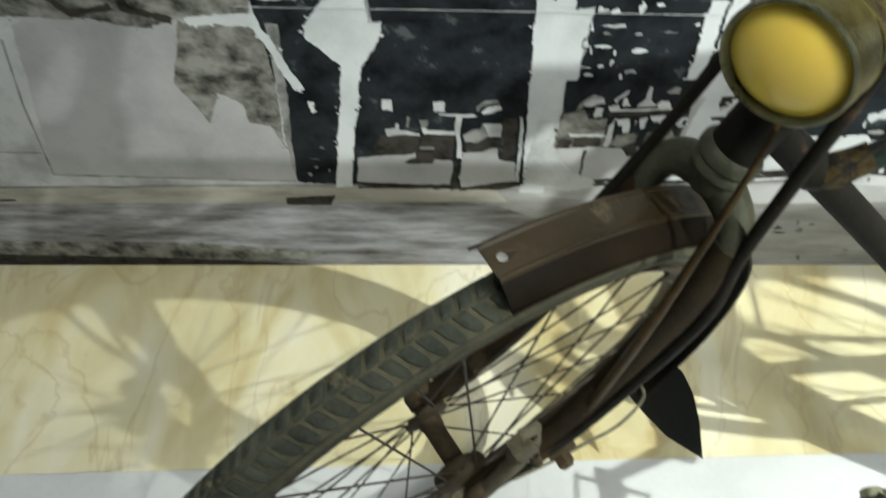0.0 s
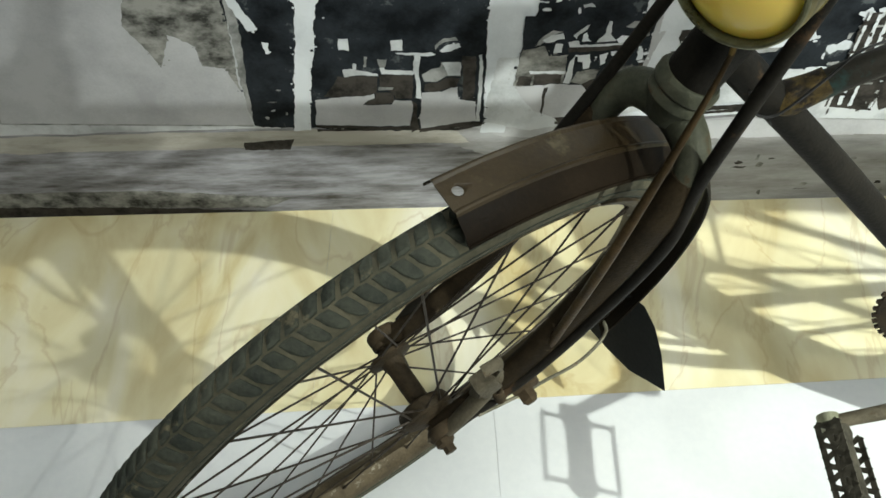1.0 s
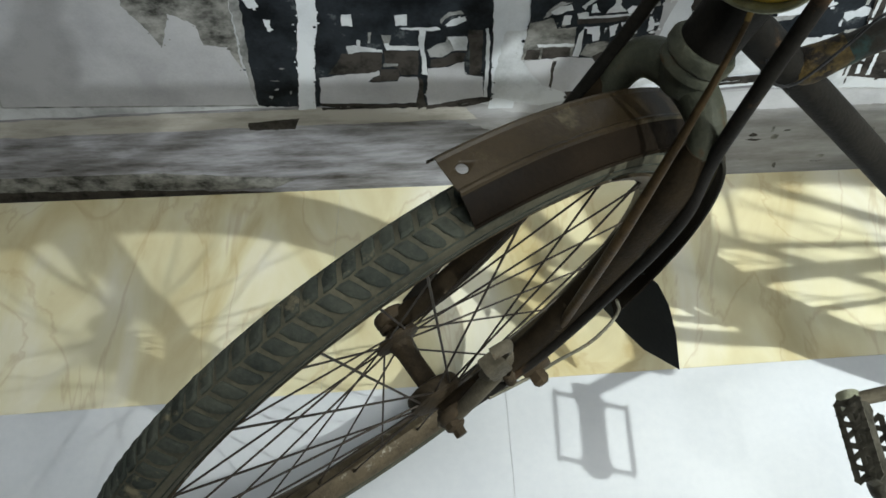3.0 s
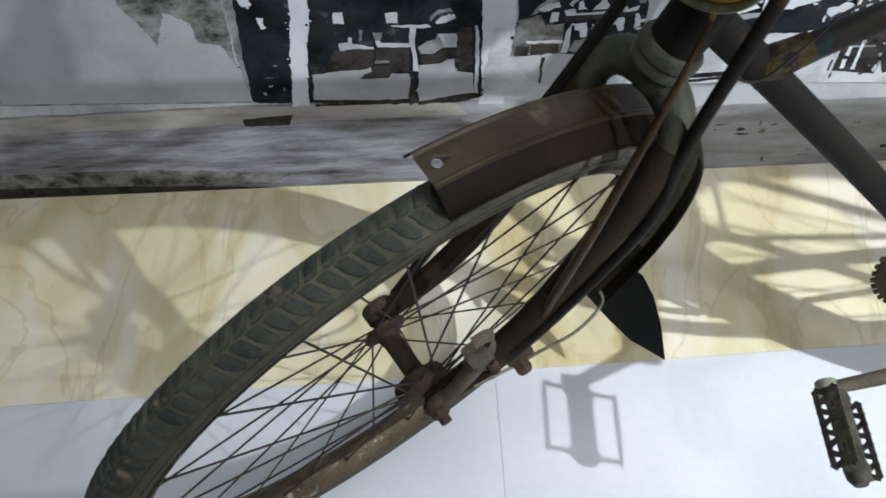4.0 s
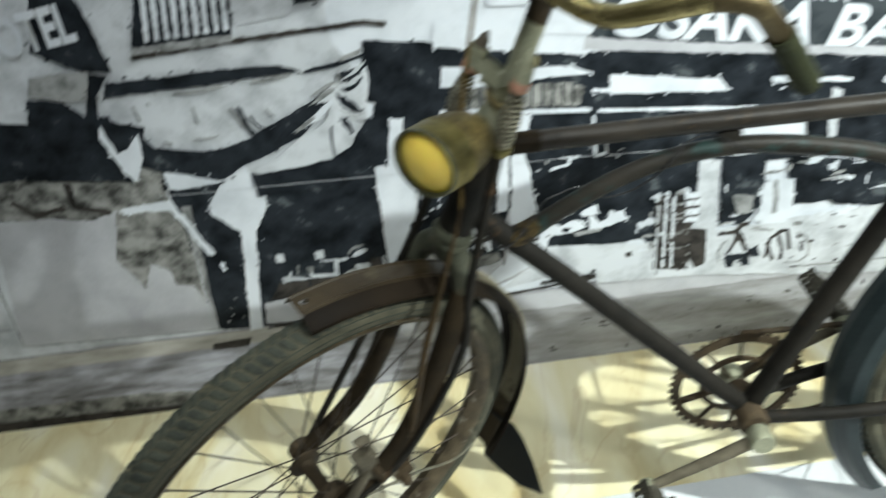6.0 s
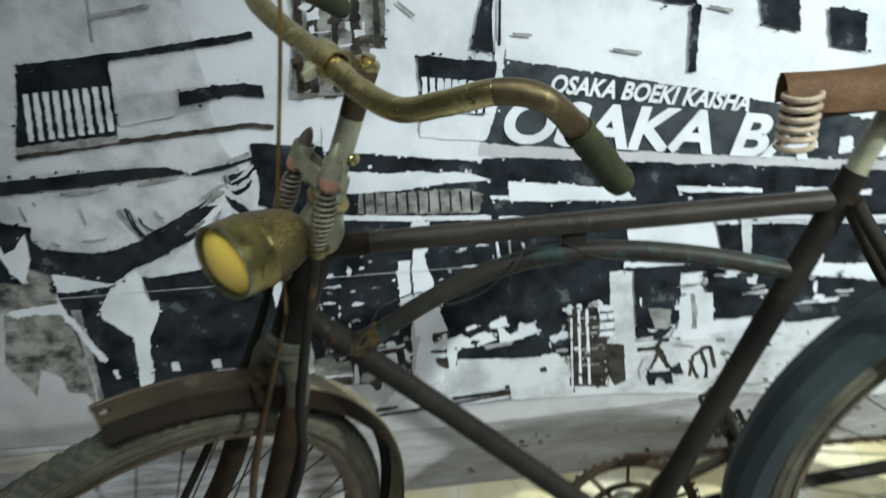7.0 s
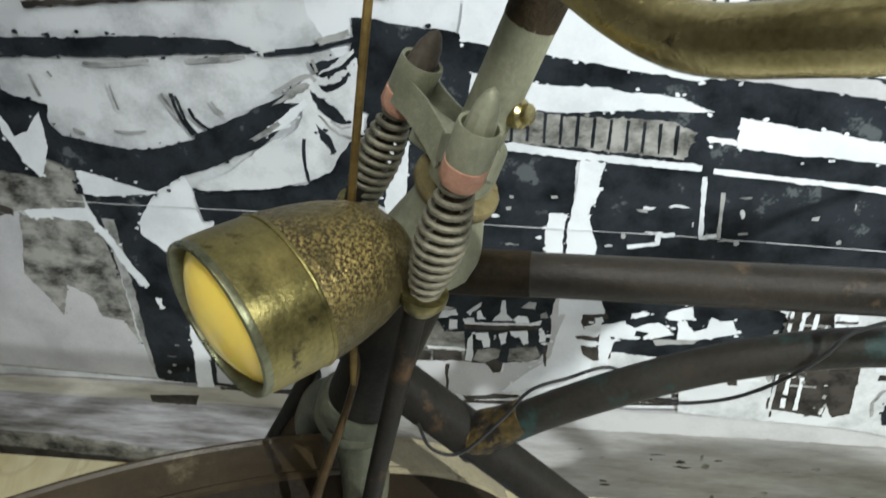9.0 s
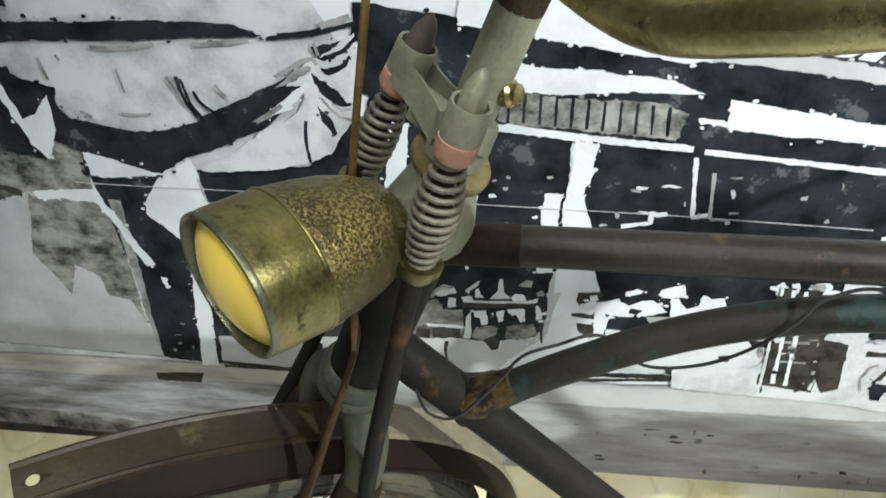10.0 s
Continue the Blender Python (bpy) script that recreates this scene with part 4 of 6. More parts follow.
TONES = {
    "white": print_tone("print_white", (0.505, 0.535, 0.565), (0.625, 0.655, 0.685), 9),
    "wall": print_tone("print_pale_wall", (0.335, 0.338, 0.350), (0.45, 0.455, 0.47), 5),
    "pale": print_tone("print_pale_grey", (0.352, 0.367, 0.380), (0.545, 0.568, 0.585), 14),
    "earth": print_tone("print_beige_earth", (0.24, 0.23, 0.20), (0.40, 0.385, 0.35), 12, (0.5, 1, 2.2)),
    "grey": print_tone("print_grey", (0.13, 0.135, 0.13), (0.30, 0.305, 0.30), 30),
    "foliage": print_tone("print_mottled_foliage", (0.035, 0.036, 0.032), (0.30, 0.30, 0.28), 24, (1, 1, 1.4), 200, (0.42, 0.68)),
    "dark": print_tone("print_dark", (0.005, 0.0065, 0.008), (0.019, 0.023, 0.028), 20, fleck=(0.075, 0.085, 0.09), fleck_at=0.67),
    "sign": print_tone("print_sign_slate", (0.020, 0.026, 0.030), (0.050, 0.058, 0.063), 22),
    "black": print_tone("print_black", (0.014, 0.013, 0.012), (0.05, 0.045, 0.04), 40),
    "shaded_ground": print_tone("print_shaded_ground", (0.105, 0.096, 0.078), (0.40, 0.405, 0.42), 10, (0.45, 1, 2.2), 190, (0.30, 0.72)),
    "ground": print_tone("print_street_ground", (0.060, 0.053, 0.045), (0.36, 0.365, 0.40), 22, (0.40, 1, 2.3), 240, (0.34, 0.70)),
}
layer = [0]
shapes = []
blotches = {}


def ragged(points, step=0.0032, rough=0.0016):
    """Breaks an outline into short edges and roughens it like a coarse print."""
    out = []
    n = len(points)
    for i in range(n):
        a, b = Vector((*points[i], 0)), Vector((*points[(i + 1) % n], 0))
        k = min(120, max(1, int((b - a).length / step)))
        for j in range(k):
            p = a.lerp(b, j / k)
            if abs(p.x) < 2.0 and p.y > 0.005:
                v = noise.noise_vector(p * 90) * rough * 0.8 + noise.noise_vector(p * 22) * rough * 1.3 + noise.noise_vector(p * 260) * rough * 0.55
                p = p + v
            out.append((p.x, max(p.y, 0.0)))
    return out


def patch(tone, *points, rough=0.0026, loose=False):
    layer[0] += 1
    entry = (ragged(points, rough=rough), layer[0])
    if loose:
        blotches.setdefault(tone, []).append(entry)
        return
    shapes.append((tone, [entry]))
    rng = random.Random(layer[0])
    for x, z in entry[0][::4]:
        if tone in ("white", "dark", "foliage", "sign", "wall") and z > 0.2 and abs(x) < 1.9 and rng.random() < 0.55:
            layer[0] += 1
            r = rng.uniform(0.0007, 0.0034)
            cx, cz = x + rng.gauss(0, 0.0035), z + rng.gauss(0, 0.0035)
            blob = [(cx + r * rng.uniform(0.6, 1.5) * math.cos(a), cz + r * rng.uniform(0.5, 1.2) * math.sin(a)) for a in (1.05 * q for q in range(6))]
            blotches.setdefault(tone, []).append((blob, layer[0]))


def stroke(tone, width, *points):
    """A brush-like line of short straight pieces."""
    pts = []
    for a, b in zip(points, points[1:]):
        a, b = Vector(a), Vector(b)
        k = min(40, max(1, int((b - a).length / 0.004)))
        pts += [a.lerp(b, j / k) for j in range(k)]
    pts.append(Vector(points[-1]))
    strip = []
    for i, p in enumerate(pts):
        d = (pts[min(i + 1, len(pts) - 1)] - pts[max(i - 1, 0)]).normalized()
        side = Vector((-d.y, d.x)) * width / 2
        at = Vector((p.x, p.y, 0))
        strip.append((p + side * (1 + 0.5 * noise.noise(at * 150) + 0.4 * noise.noise(at * 40)), p - side * (1 + 0.5 * noise.noise(at * 150 + Vector((7, 0, 0))) + 0.4 * noise.noise(at * 40))))
    layer[0] += 1
    shapes.append((tone, [(strip, layer[0])]))


def clutter(xs, zs, count, sizes, tones, seed):
    """Small blotches of furniture and goods, as a coarse print shows them."""
    rng = random.Random(seed)
    for k in range(count):
        x, z = rng.uniform(*xs), rng.uniform(*zs)
        w, h = rng.uniform(*sizes) / 2, rng.uniform(sizes[0], sizes[1] * 0.6) / 2
        if rng.random() < 0.45:
            w, h = (w * 1.6, h * 0.45) if rng.random() < 0.6 else (w * 0.4, h * 1.5)
        n = rng.choice((4, 5, 6))
        turn = rng.uniform(-0.3, 0.3)
        pts = [(x + w * 1.2 * math.cos(turn + 2 * math.pi * (q + 0.5) / n) * rng.uniform(0.7, 1.2), z + h * 1.2 * math.sin(turn + 2 * math.pi * (q + 0.5) / n) * rng.uniform(0.7, 1.2)) for q in range(n)]
        patch(tones[k % len(tones)], *pts, rough=0.0026, loose=True)


texts = []


def lettering(words, start, end, height):
    texts.append((words, Vector(start), Vector(end), height))


# left facades greyed by colour, for light that falls off to the left
patch("pale", (-2.4, 0.19), (0.20, 0.19), (0.30, 0.50), (0.47, 0.55), (0.50, 0.66), (0.46, 0.75), (0.44, 2.75), (-2.4, 2.75))
# street ground along the foot of the print
patch("ground", (-2.4, 0.0), (4.0, 0.0), (4.0, 0.197), (-2.4, 0.197))
# printed brown ground, darkened in its colour for shadows cast across it
patch("shaded_ground", (0.52, 0.0), (0.60, 0.05), (0.55, 0.085), (0.35, 0.192), (4.0, 0.197), (4.0, 0.0))
# bright ground strip, its colour toned down for the same shadows
patch("wall", (0.66, 0.150), (0.80, 0.146), (1.2, 0.150), (4.0, 0.146), (4.0, 0.192), (0.45, 0.188), (0.50, 0.165))
for at, low, many, seed in (((0.62, 1.75), (0.080, 0.110), 46, 71), ((0.60, 1.75), (0.014, 0.040), 44, 72)):
    clutter(at, low, many, (0.003, 0.016), ["grey", "foliage", "black"], seed)
patch("earth", (-2.4, 0.160), (0.45, 0.155), (0.42, 0.192), (-2.4, 0.196))
stroke("dark", 0.004, (-2.4, 0.170), (-0.35, 0.165))
patch("black", (-2.4, 0.0), (0.12, 0.0), (0.0, 0.010), (-0.2, 0.026), (-0.5, 0.036), (-2.4, 0.04))
patch("foliage", (-2.4, 0.03), (-0.5, 0.03), (-0.2, 0.022), (0.1, 0.01), (0.15, 0.035), (-0.1, 0.06), (-2.4, 0.085))
patch("black", (0.097, 0.168), (0.179, 0.172), (0.171, 0.149), (0.096, 0.151))
# white yard wall with hanging foliage
patch("pale", (-0.220, 0.497), (-0.195, 0.483), (-0.262, 0.222), (-0.344, 0.235))
patch("wall", (-0.205, 0.497), (-0.262, 0.222), (0.122, 0.203), (0.120, 0.341), (0.144, 0.492), (-0.056, 0.523))
stroke("grey", 0.0035, (-0.229, 0.475), (-0.249, 0.364), (-0.262, 0.222))
stroke("grey", 0.003, (-0.262, 0.222), (-0.078, 0.213), (0.122, 0.203))
stroke("grey", 0.003, (-0.327, 0.271), (-0.256, 0.268))
patch("foliage", (0.019, 0.495), (-0.015, 0.395), (0.007, 0.354), (0.016, 0.320), (0.043, 0.378), (0.054, 0.373), (0.074, 0.358), (0.074, 0.321), (0.106, 0.315), (0.119, 0.276), (0.136, 0.484), (0.129, 0.506))
patch("dark", (-0.124, 0.694), (0.056, 0.674), (0.123, 0.650), (0.096, 0.572), (-0.027, 0.581), (-0.181, 0.583))
patch("foliage", (-0.180, 0.585), (-0.026, 0.584), (0.099, 0.581), (0.128, 0.564), (0.117, 0.497), (0.023, 0.502), (-0.023, 0.486), (-0.095, 0.504), (-0.220, 0.509))
stroke("black", 0.012, (-0.041, 0.568), (-0.045, 0.519), (0.013, 0.498))
stroke("black", 0.01, (-0.147, 0.545), (-0.119, 0.512), (-0.061, 0.521))
# dark shop front behind the sign post
patch("dark", (0.124, 0.531), (0.125, 0.481), (0.132, 0.336), (0.124, 0.202), (0.366, 0.182), (0.471, 0.214), (0.517, 0.607), (0.480, 0.611), (0.420, 0.542), (0.264, 0.536))
patch("grey", (0.135, 0.492), (0.152, 0.488), (0.125, 0.212), (0.121, 0.241))
patch("white", (0.029, 0.504), (0.125, 0.506), (0.128, 0.488), (0.166, 0.381), (0.152, 0.381), (0.117, 0.486), (0.032, 0.492))
patch("white", (0.265, 0.559), (0.272, 0.537), (0.289, 0.489), (0.282, 0.459), (0.250, 0.417), (0.207, 0.189), (0.181, 0.192), (0.224, 0.420), (0.183, 0.470), (0.190, 0.495), (0.231, 0.539), (0.249, 0.561))
patch("white", (0.124, 0.569), (0.147, 0.550), (0.220, 0.542), (0.198, 0.523), (0.128, 0.529))
patch("white", (0.168, 0.361), (0.176, 0.359), (0.174, 0.340), (0.169, 0.342))
stroke("black", 0.005, (0.217, 0.190), (0.362, 0.188), (0.432, 0.184), (0.471, 0.194))
# second shop opening between white posts
patch("dark", (0.579, 0.605), (1.080, 0.537), (1.083, 0.413), (1.070, 0.209), (0.519, 0.265))
patch("white", (0.485, 0.516), (0.530, 0.515), (0.517, 0.334), (0.501, 0.174), (0.467, 0.175), (0.477, 0.355))
patch("white", (0.506, 0.574), (0.527, 0.614), (0.548, 0.612), (0.526, 0.439), (0.513, 0.297), (0.472, 0.301), (0.487, 0.443))
patch("pale", (0.493, 0.320), (0.565, 0.324), (0.792, 0.295), (0.992, 0.274), (0.991, 0.217), (0.759, 0.223), (0.541, 0.178), (0.469, 0.198))
clutter((0.932, 1.107), (0.248, 0.380), 50, (0.008, 0.03), ['white', 'white', 'black', 'grey'], 8)
patch("white", (0.732, 0.578), (0.760, 0.575), (0.756, 0.538), (0.745, 0.500), (0.752, 0.459), (0.764, 0.363), (0.748, 0.264), (0.664, 0.199), (0.633, 0.213), (0.700, 0.272), (0.716, 0.380), (0.720, 0.459))
patch("dark", (0.753, 0.531), (0.759, 0.527), (0.754, 0.508), (0.744, 0.509))
stroke("white", 0.005, (0.866, 0.559), (0.868, 0.478), (0.889, 0.483))
stroke("white", 0.006, (0.788, 0.464), (0.822, 0.469), (0.822, 0.481), (0.840, 0.482))
stroke("grey", 0.004, (0.887, 0.539), (0.887, 0.479))
clutter((0.574, 0.713), (0.450, 0.567), 10, (0.004, 0.012), ['grey'], 31)
clutter((0.763, 1.024), (0.459, 0.553), 16, (0.004, 0.014), ['grey', 'pale'], 32)
patch("white", (0.700, 0.510), (0.721, 0.510), (0.709, 0.408), (0.702, 0.289), (0.675, 0.281), (0.691, 0.408))
clutter((0.548, 0.646), (0.390, 0.514), 22, (0.004, 0.02), ['white', 'pale'], 41)
clutter((0.142, 0.189), (0.205, 0.287), 5, (0.003, 0.01), ['grey'], 44)
stroke("black", 0.006, (0.577, 0.192), (0.710, 0.197), (0.952, 0.216), (1.116, 0.208))
stroke("black", 0.009, (0.756, 0.212), (0.839, 0.214), (0.964, 0.214), (1.061, 0.208))
# shop counters, lamps and goods
patch("dark", (0.238, 0.349), (0.477, 0.373), (0.471, 0.200), (0.369, 0.187), (0.213, 0.197), rough=0.0018)
patch("wall", (0.226, 0.252), (0.257, 0.256), (0.290, 0.258), (0.313, 0.262), (0.313, 0.253), (0.301, 0.248), (0.295, 0.240), (0.336, 0.238), (0.339, 0.246), (0.365, 0.245), (0.367, 0.228), (0.359, 0.194), (0.217, 0.202), rough=0.0018)
patch("pale", (0.274, 0.363), (0.287, 0.363), (0.286, 0.342), (0.271, 0.344), rough=0.0018)
patch("pale", (0.346, 0.356), (0.361, 0.357), (0.361, 0.338), (0.345, 0.339), rough=0.0018)
patch("white", (0.412, 0.337), (0.424, 0.346), (0.440, 0.349), (0.442, 0.342), (0.429, 0.336), (0.415, 0.333), rough=0.0018)
patch("grey", (0.405, 0.347), (0.417, 0.358), (0.435, 0.359), (0.439, 0.353), (0.420, 0.352), (0.412, 0.347), (0.406, 0.338), rough=0.0018)
patch("black", (0.239, 0.259), (0.263, 0.296), (0.321, 0.293), (0.316, 0.264), (0.306, 0.259), (0.261, 0.257), rough=0.0018)
patch("pale", (0.271, 0.309), (0.285, 0.308), (0.289, 0.319), (0.293, 0.317), (0.291, 0.306), (0.321, 0.299), (0.322, 0.294), (0.283, 0.296), (0.271, 0.295), rough=0.0018)
patch("black", (0.324, 0.298), (0.370, 0.294), (0.366, 0.250), (0.341, 0.249), (0.339, 0.262), (0.322, 0.274), rough=0.0018)
patch("pale", (0.325, 0.310), (0.331, 0.318), (0.332, 0.307), (0.367, 0.303), (0.373, 0.299), (0.370, 0.295), (0.327, 0.299), rough=0.0018)
patch("grey", (0.320, 0.274), (0.340, 0.272), (0.339, 0.267), (0.319, 0.268), rough=0.0018)
patch("black", (0.316, 0.264), (0.340, 0.262), (0.338, 0.241), (0.299, 0.240), (0.301, 0.247), (0.314, 0.253), rough=0.0018)
patch("grey", (0.306, 0.331), (0.311, 0.331), (0.306, 0.311), (0.302, 0.311), rough=0.0018)
patch("grey", (0.324, 0.327), (0.338, 0.324), (0.333, 0.312), (0.325, 0.311), rough=0.0018)
patch("wall", (0.381, 0.262), (0.411, 0.261), (0.424, 0.268), (0.434, 0.268), (0.435, 0.246), (0.459, 0.240), (0.459, 0.201), (0.428, 0.196), (0.407, 0.192), (0.390, 0.189), (0.375, 0.188), rough=0.0018)
patch("pale", (0.350, 0.335), (0.400, 0.336), (0.406, 0.330), (0.392, 0.329), (0.354, 0.332), rough=0.0018)
patch("pale", (0.375, 0.332), (0.385, 0.333), (0.379, 0.302), (0.380, 0.271), (0.380, 0.249), (0.372, 0.250), (0.374, 0.292), (0.370, 0.302), rough=0.0018)
patch("grey", (0.383, 0.296), (0.398, 0.306), (0.410, 0.307), (0.413, 0.317), (0.441, 0.316), (0.438, 0.290), (0.417, 0.290), (0.404, 0.280), (0.385, 0.283), rough=0.0018)
patch("pale", (0.414, 0.316), (0.441, 0.315), (0.438, 0.292), (0.421, 0.291), (0.418, 0.305), rough=0.0018)
patch("black", (0.386, 0.279), (0.404, 0.278), (0.421, 0.287), (0.436, 0.286), (0.434, 0.270), (0.419, 0.267), (0.403, 0.261), (0.385, 0.264), rough=0.0018)
patch("black", (0.442, 0.328), (0.461, 0.325), (0.457, 0.245), (0.447, 0.244), (0.441, 0.246), rough=0.0018)
patch("pale", (0.465, 0.327), (0.469, 0.328), (0.470, 0.266), (0.464, 0.200), (0.459, 0.201), (0.464, 0.266), rough=0.0018)
patch("black", (0.366, 0.245), (0.373, 0.239), (0.372, 0.188), (0.360, 0.180), (0.359, 0.194), (0.366, 0.217), rough=0.0018)
patch("black", (0.217, 0.202), (0.361, 0.192), (0.361, 0.187), (0.216, 0.196), rough=0.0018)
patch("black", (0.375, 0.188), (0.407, 0.194), (0.458, 0.201), (0.473, 0.198), (0.470, 0.193), (0.415, 0.187), (0.390, 0.182), (0.372, 0.178), rough=0.0018)
patch("dark", (0.528, 0.390), (0.708, 0.389), (0.701, 0.333), (0.697, 0.283), (0.637, 0.269), (0.518, 0.264), rough=0.0018)
patch("wall", (0.518, 0.267), (0.588, 0.269), (0.618, 0.265), (0.625, 0.250), (0.635, 0.253), (0.637, 0.269), (0.678, 0.276), (0.687, 0.288), (0.697, 0.313), (0.703, 0.371), (0.710, 0.391), (0.739, 0.391), (0.736, 0.345), (0.733, 0.286), (0.740, 0.256), (0.707, 0.232), (0.688, 0.225), (0.654, 0.217), (0.575, 0.204), (0.545, 0.219), (0.524, 0.250), rough=0.0018)
patch("white", (0.697, 0.283), (0.708, 0.333), (0.732, 0.390), (0.739, 0.391), (0.736, 0.345), (0.733, 0.286), (0.751, 0.265), (0.707, 0.240), (0.654, 0.217), (0.631, 0.215), (0.662, 0.250), rough=0.0018)
patch("foliage", (0.525, 0.333), (0.556, 0.339), (0.562, 0.320), (0.588, 0.321), (0.586, 0.270), (0.514, 0.268), (0.522, 0.312), rough=0.0018)
patch("black", (0.543, 0.288), (0.583, 0.288), (0.582, 0.271), (0.541, 0.268), rough=0.0018)
patch("black", (0.522, 0.287), (0.539, 0.285), (0.537, 0.268), (0.518, 0.269), rough=0.0018)
patch("grey", (0.541, 0.339), (0.554, 0.358), (0.566, 0.367), (0.580, 0.366), (0.565, 0.358), (0.549, 0.340), rough=0.0018)
patch("pale", (0.552, 0.350), (0.565, 0.359), (0.580, 0.362), (0.582, 0.353), (0.568, 0.347), (0.556, 0.344), rough=0.0018)
patch("pale", (0.570, 0.343), (0.581, 0.343), (0.579, 0.326), (0.568, 0.325), rough=0.0018)
patch("pale", (0.536, 0.295), (0.586, 0.294), (0.586, 0.289), (0.537, 0.290), rough=0.0018)
patch("pale", (0.592, 0.307), (0.599, 0.319), (0.598, 0.287), (0.595, 0.270), (0.586, 0.271), rough=0.0018)
patch("black", (0.587, 0.334), (0.683, 0.338), (0.681, 0.330), (0.589, 0.325), rough=0.0018)
patch("pale", (0.588, 0.346), (0.601, 0.347), (0.604, 0.339), (0.672, 0.340), (0.676, 0.343), (0.688, 0.346), (0.685, 0.338), (0.636, 0.335), (0.589, 0.335), rough=0.0018)
patch("pale", (0.593, 0.356), (0.602, 0.367), (0.614, 0.374), (0.611, 0.366), (0.601, 0.358), (0.597, 0.350), rough=0.0018)
patch("white", (0.607, 0.358), (0.612, 0.361), (0.613, 0.352), (0.619, 0.346), (0.606, 0.345), rough=0.0018)
patch("pale", (0.626, 0.342), (0.637, 0.356), (0.640, 0.377), (0.644, 0.377), (0.645, 0.356), (0.653, 0.344), rough=0.0018)
patch("white", (0.653, 0.347), (0.659, 0.353), (0.669, 0.352), (0.673, 0.341), (0.655, 0.340), rough=0.0018)
patch("grey", (0.663, 0.367), (0.673, 0.377), (0.682, 0.375), (0.679, 0.364), (0.670, 0.365), rough=0.0018)
patch("grey", (0.686, 0.356), (0.694, 0.361), (0.697, 0.352), (0.687, 0.349), rough=0.0018)
patch("white", (0.603, 0.319), (0.620, 0.322), (0.620, 0.298), (0.611, 0.296), (0.610, 0.308), (0.603, 0.311), rough=0.0018)
patch("white", (0.634, 0.321), (0.645, 0.324), (0.642, 0.305), (0.635, 0.301), rough=0.0018)
patch("white", (0.649, 0.325), (0.669, 0.328), (0.669, 0.307), (0.664, 0.301), (0.659, 0.316), (0.650, 0.318), rough=0.0018)
patch("white", (0.683, 0.327), (0.690, 0.330), (0.692, 0.311), (0.683, 0.308), rough=0.0018)
patch("foliage", (0.603, 0.289), (0.620, 0.296), (0.634, 0.294), (0.630, 0.279), (0.611, 0.269), (0.596, 0.274), rough=0.0018)
patch("foliage", (0.646, 0.295), (0.679, 0.302), (0.684, 0.284), (0.667, 0.274), (0.642, 0.275), rough=0.0018)
patch("black", (0.611, 0.269), (0.626, 0.278), (0.635, 0.269), (0.632, 0.253), (0.623, 0.251), rough=0.0018)
patch("black", (0.687, 0.303), (0.693, 0.303), (0.691, 0.267), (0.688, 0.268), rough=0.0018)
patch("black", (0.575, 0.204), (0.607, 0.206), (0.619, 0.211), (0.654, 0.211), (0.657, 0.205), (0.582, 0.195), rough=0.0018)
patch("black", (0.558, 0.263), (0.563, 0.263), (0.558, 0.211), (0.555, 0.217), rough=0.0018)
patch("black", (0.739, 0.359), (0.767, 0.361), (0.770, 0.354), (0.757, 0.348), (0.740, 0.335), (0.736, 0.345), rough=0.0018)
patch("white", (0.753, 0.353), (0.761, 0.356), (0.764, 0.348), (0.754, 0.346), rough=0.0018)
patch("pale", (0.739, 0.339), (0.791, 0.350), (0.792, 0.327), (0.764, 0.327), (0.743, 0.334), rough=0.0018)
patch("black", (0.729, 0.323), (0.764, 0.323), (0.764, 0.316), (0.733, 0.316), rough=0.0018)
patch("black", (0.736, 0.306), (0.775, 0.307), (0.774, 0.287), (0.751, 0.282), (0.740, 0.291), rough=0.0018)
patch("grey", (0.759, 0.307), (0.770, 0.306), (0.769, 0.290), (0.758, 0.290), rough=0.0018)
patch("white", (0.797, 0.362), (0.813, 0.369), (0.820, 0.366), (0.814, 0.360), (0.797, 0.355), rough=0.0018)
patch("white", (0.840, 0.367), (0.869, 0.377), (0.872, 0.357), (0.851, 0.353), (0.841, 0.356), rough=0.0018)
patch("white", (0.760, 0.341), (0.784, 0.347), (0.802, 0.339), (0.818, 0.349), (0.831, 0.350), (0.849, 0.332), (0.820, 0.321), (0.778, 0.316), (0.769, 0.278), (0.758, 0.277), rough=0.0018)
patch("white", (0.851, 0.351), (0.861, 0.354), (0.872, 0.338), (0.888, 0.344), (0.891, 0.362), (0.900, 0.356), (0.916, 0.357), (0.924, 0.337), (0.880, 0.325), (0.853, 0.323), rough=0.0018)
patch("dark", (0.782, 0.321), (0.820, 0.320), (0.828, 0.312), (0.814, 0.296), (0.800, 0.305), rough=0.0018)
patch("dark", (0.805, 0.334), (0.819, 0.332), (0.812, 0.324), (0.803, 0.326), rough=0.0018)
patch("grey", (0.823, 0.321), (0.880, 0.325), (0.874, 0.317), (0.827, 0.312), rough=0.0018)
patch("black", (0.918, 0.259), (0.931, 0.260), (0.932, 0.250), (0.920, 0.249), rough=0.0018)
patch("black", (0.853, 0.228), (0.910, 0.232), (0.978, 0.235), (0.979, 0.229), (0.910, 0.223), (0.854, 0.220), rough=0.0018)
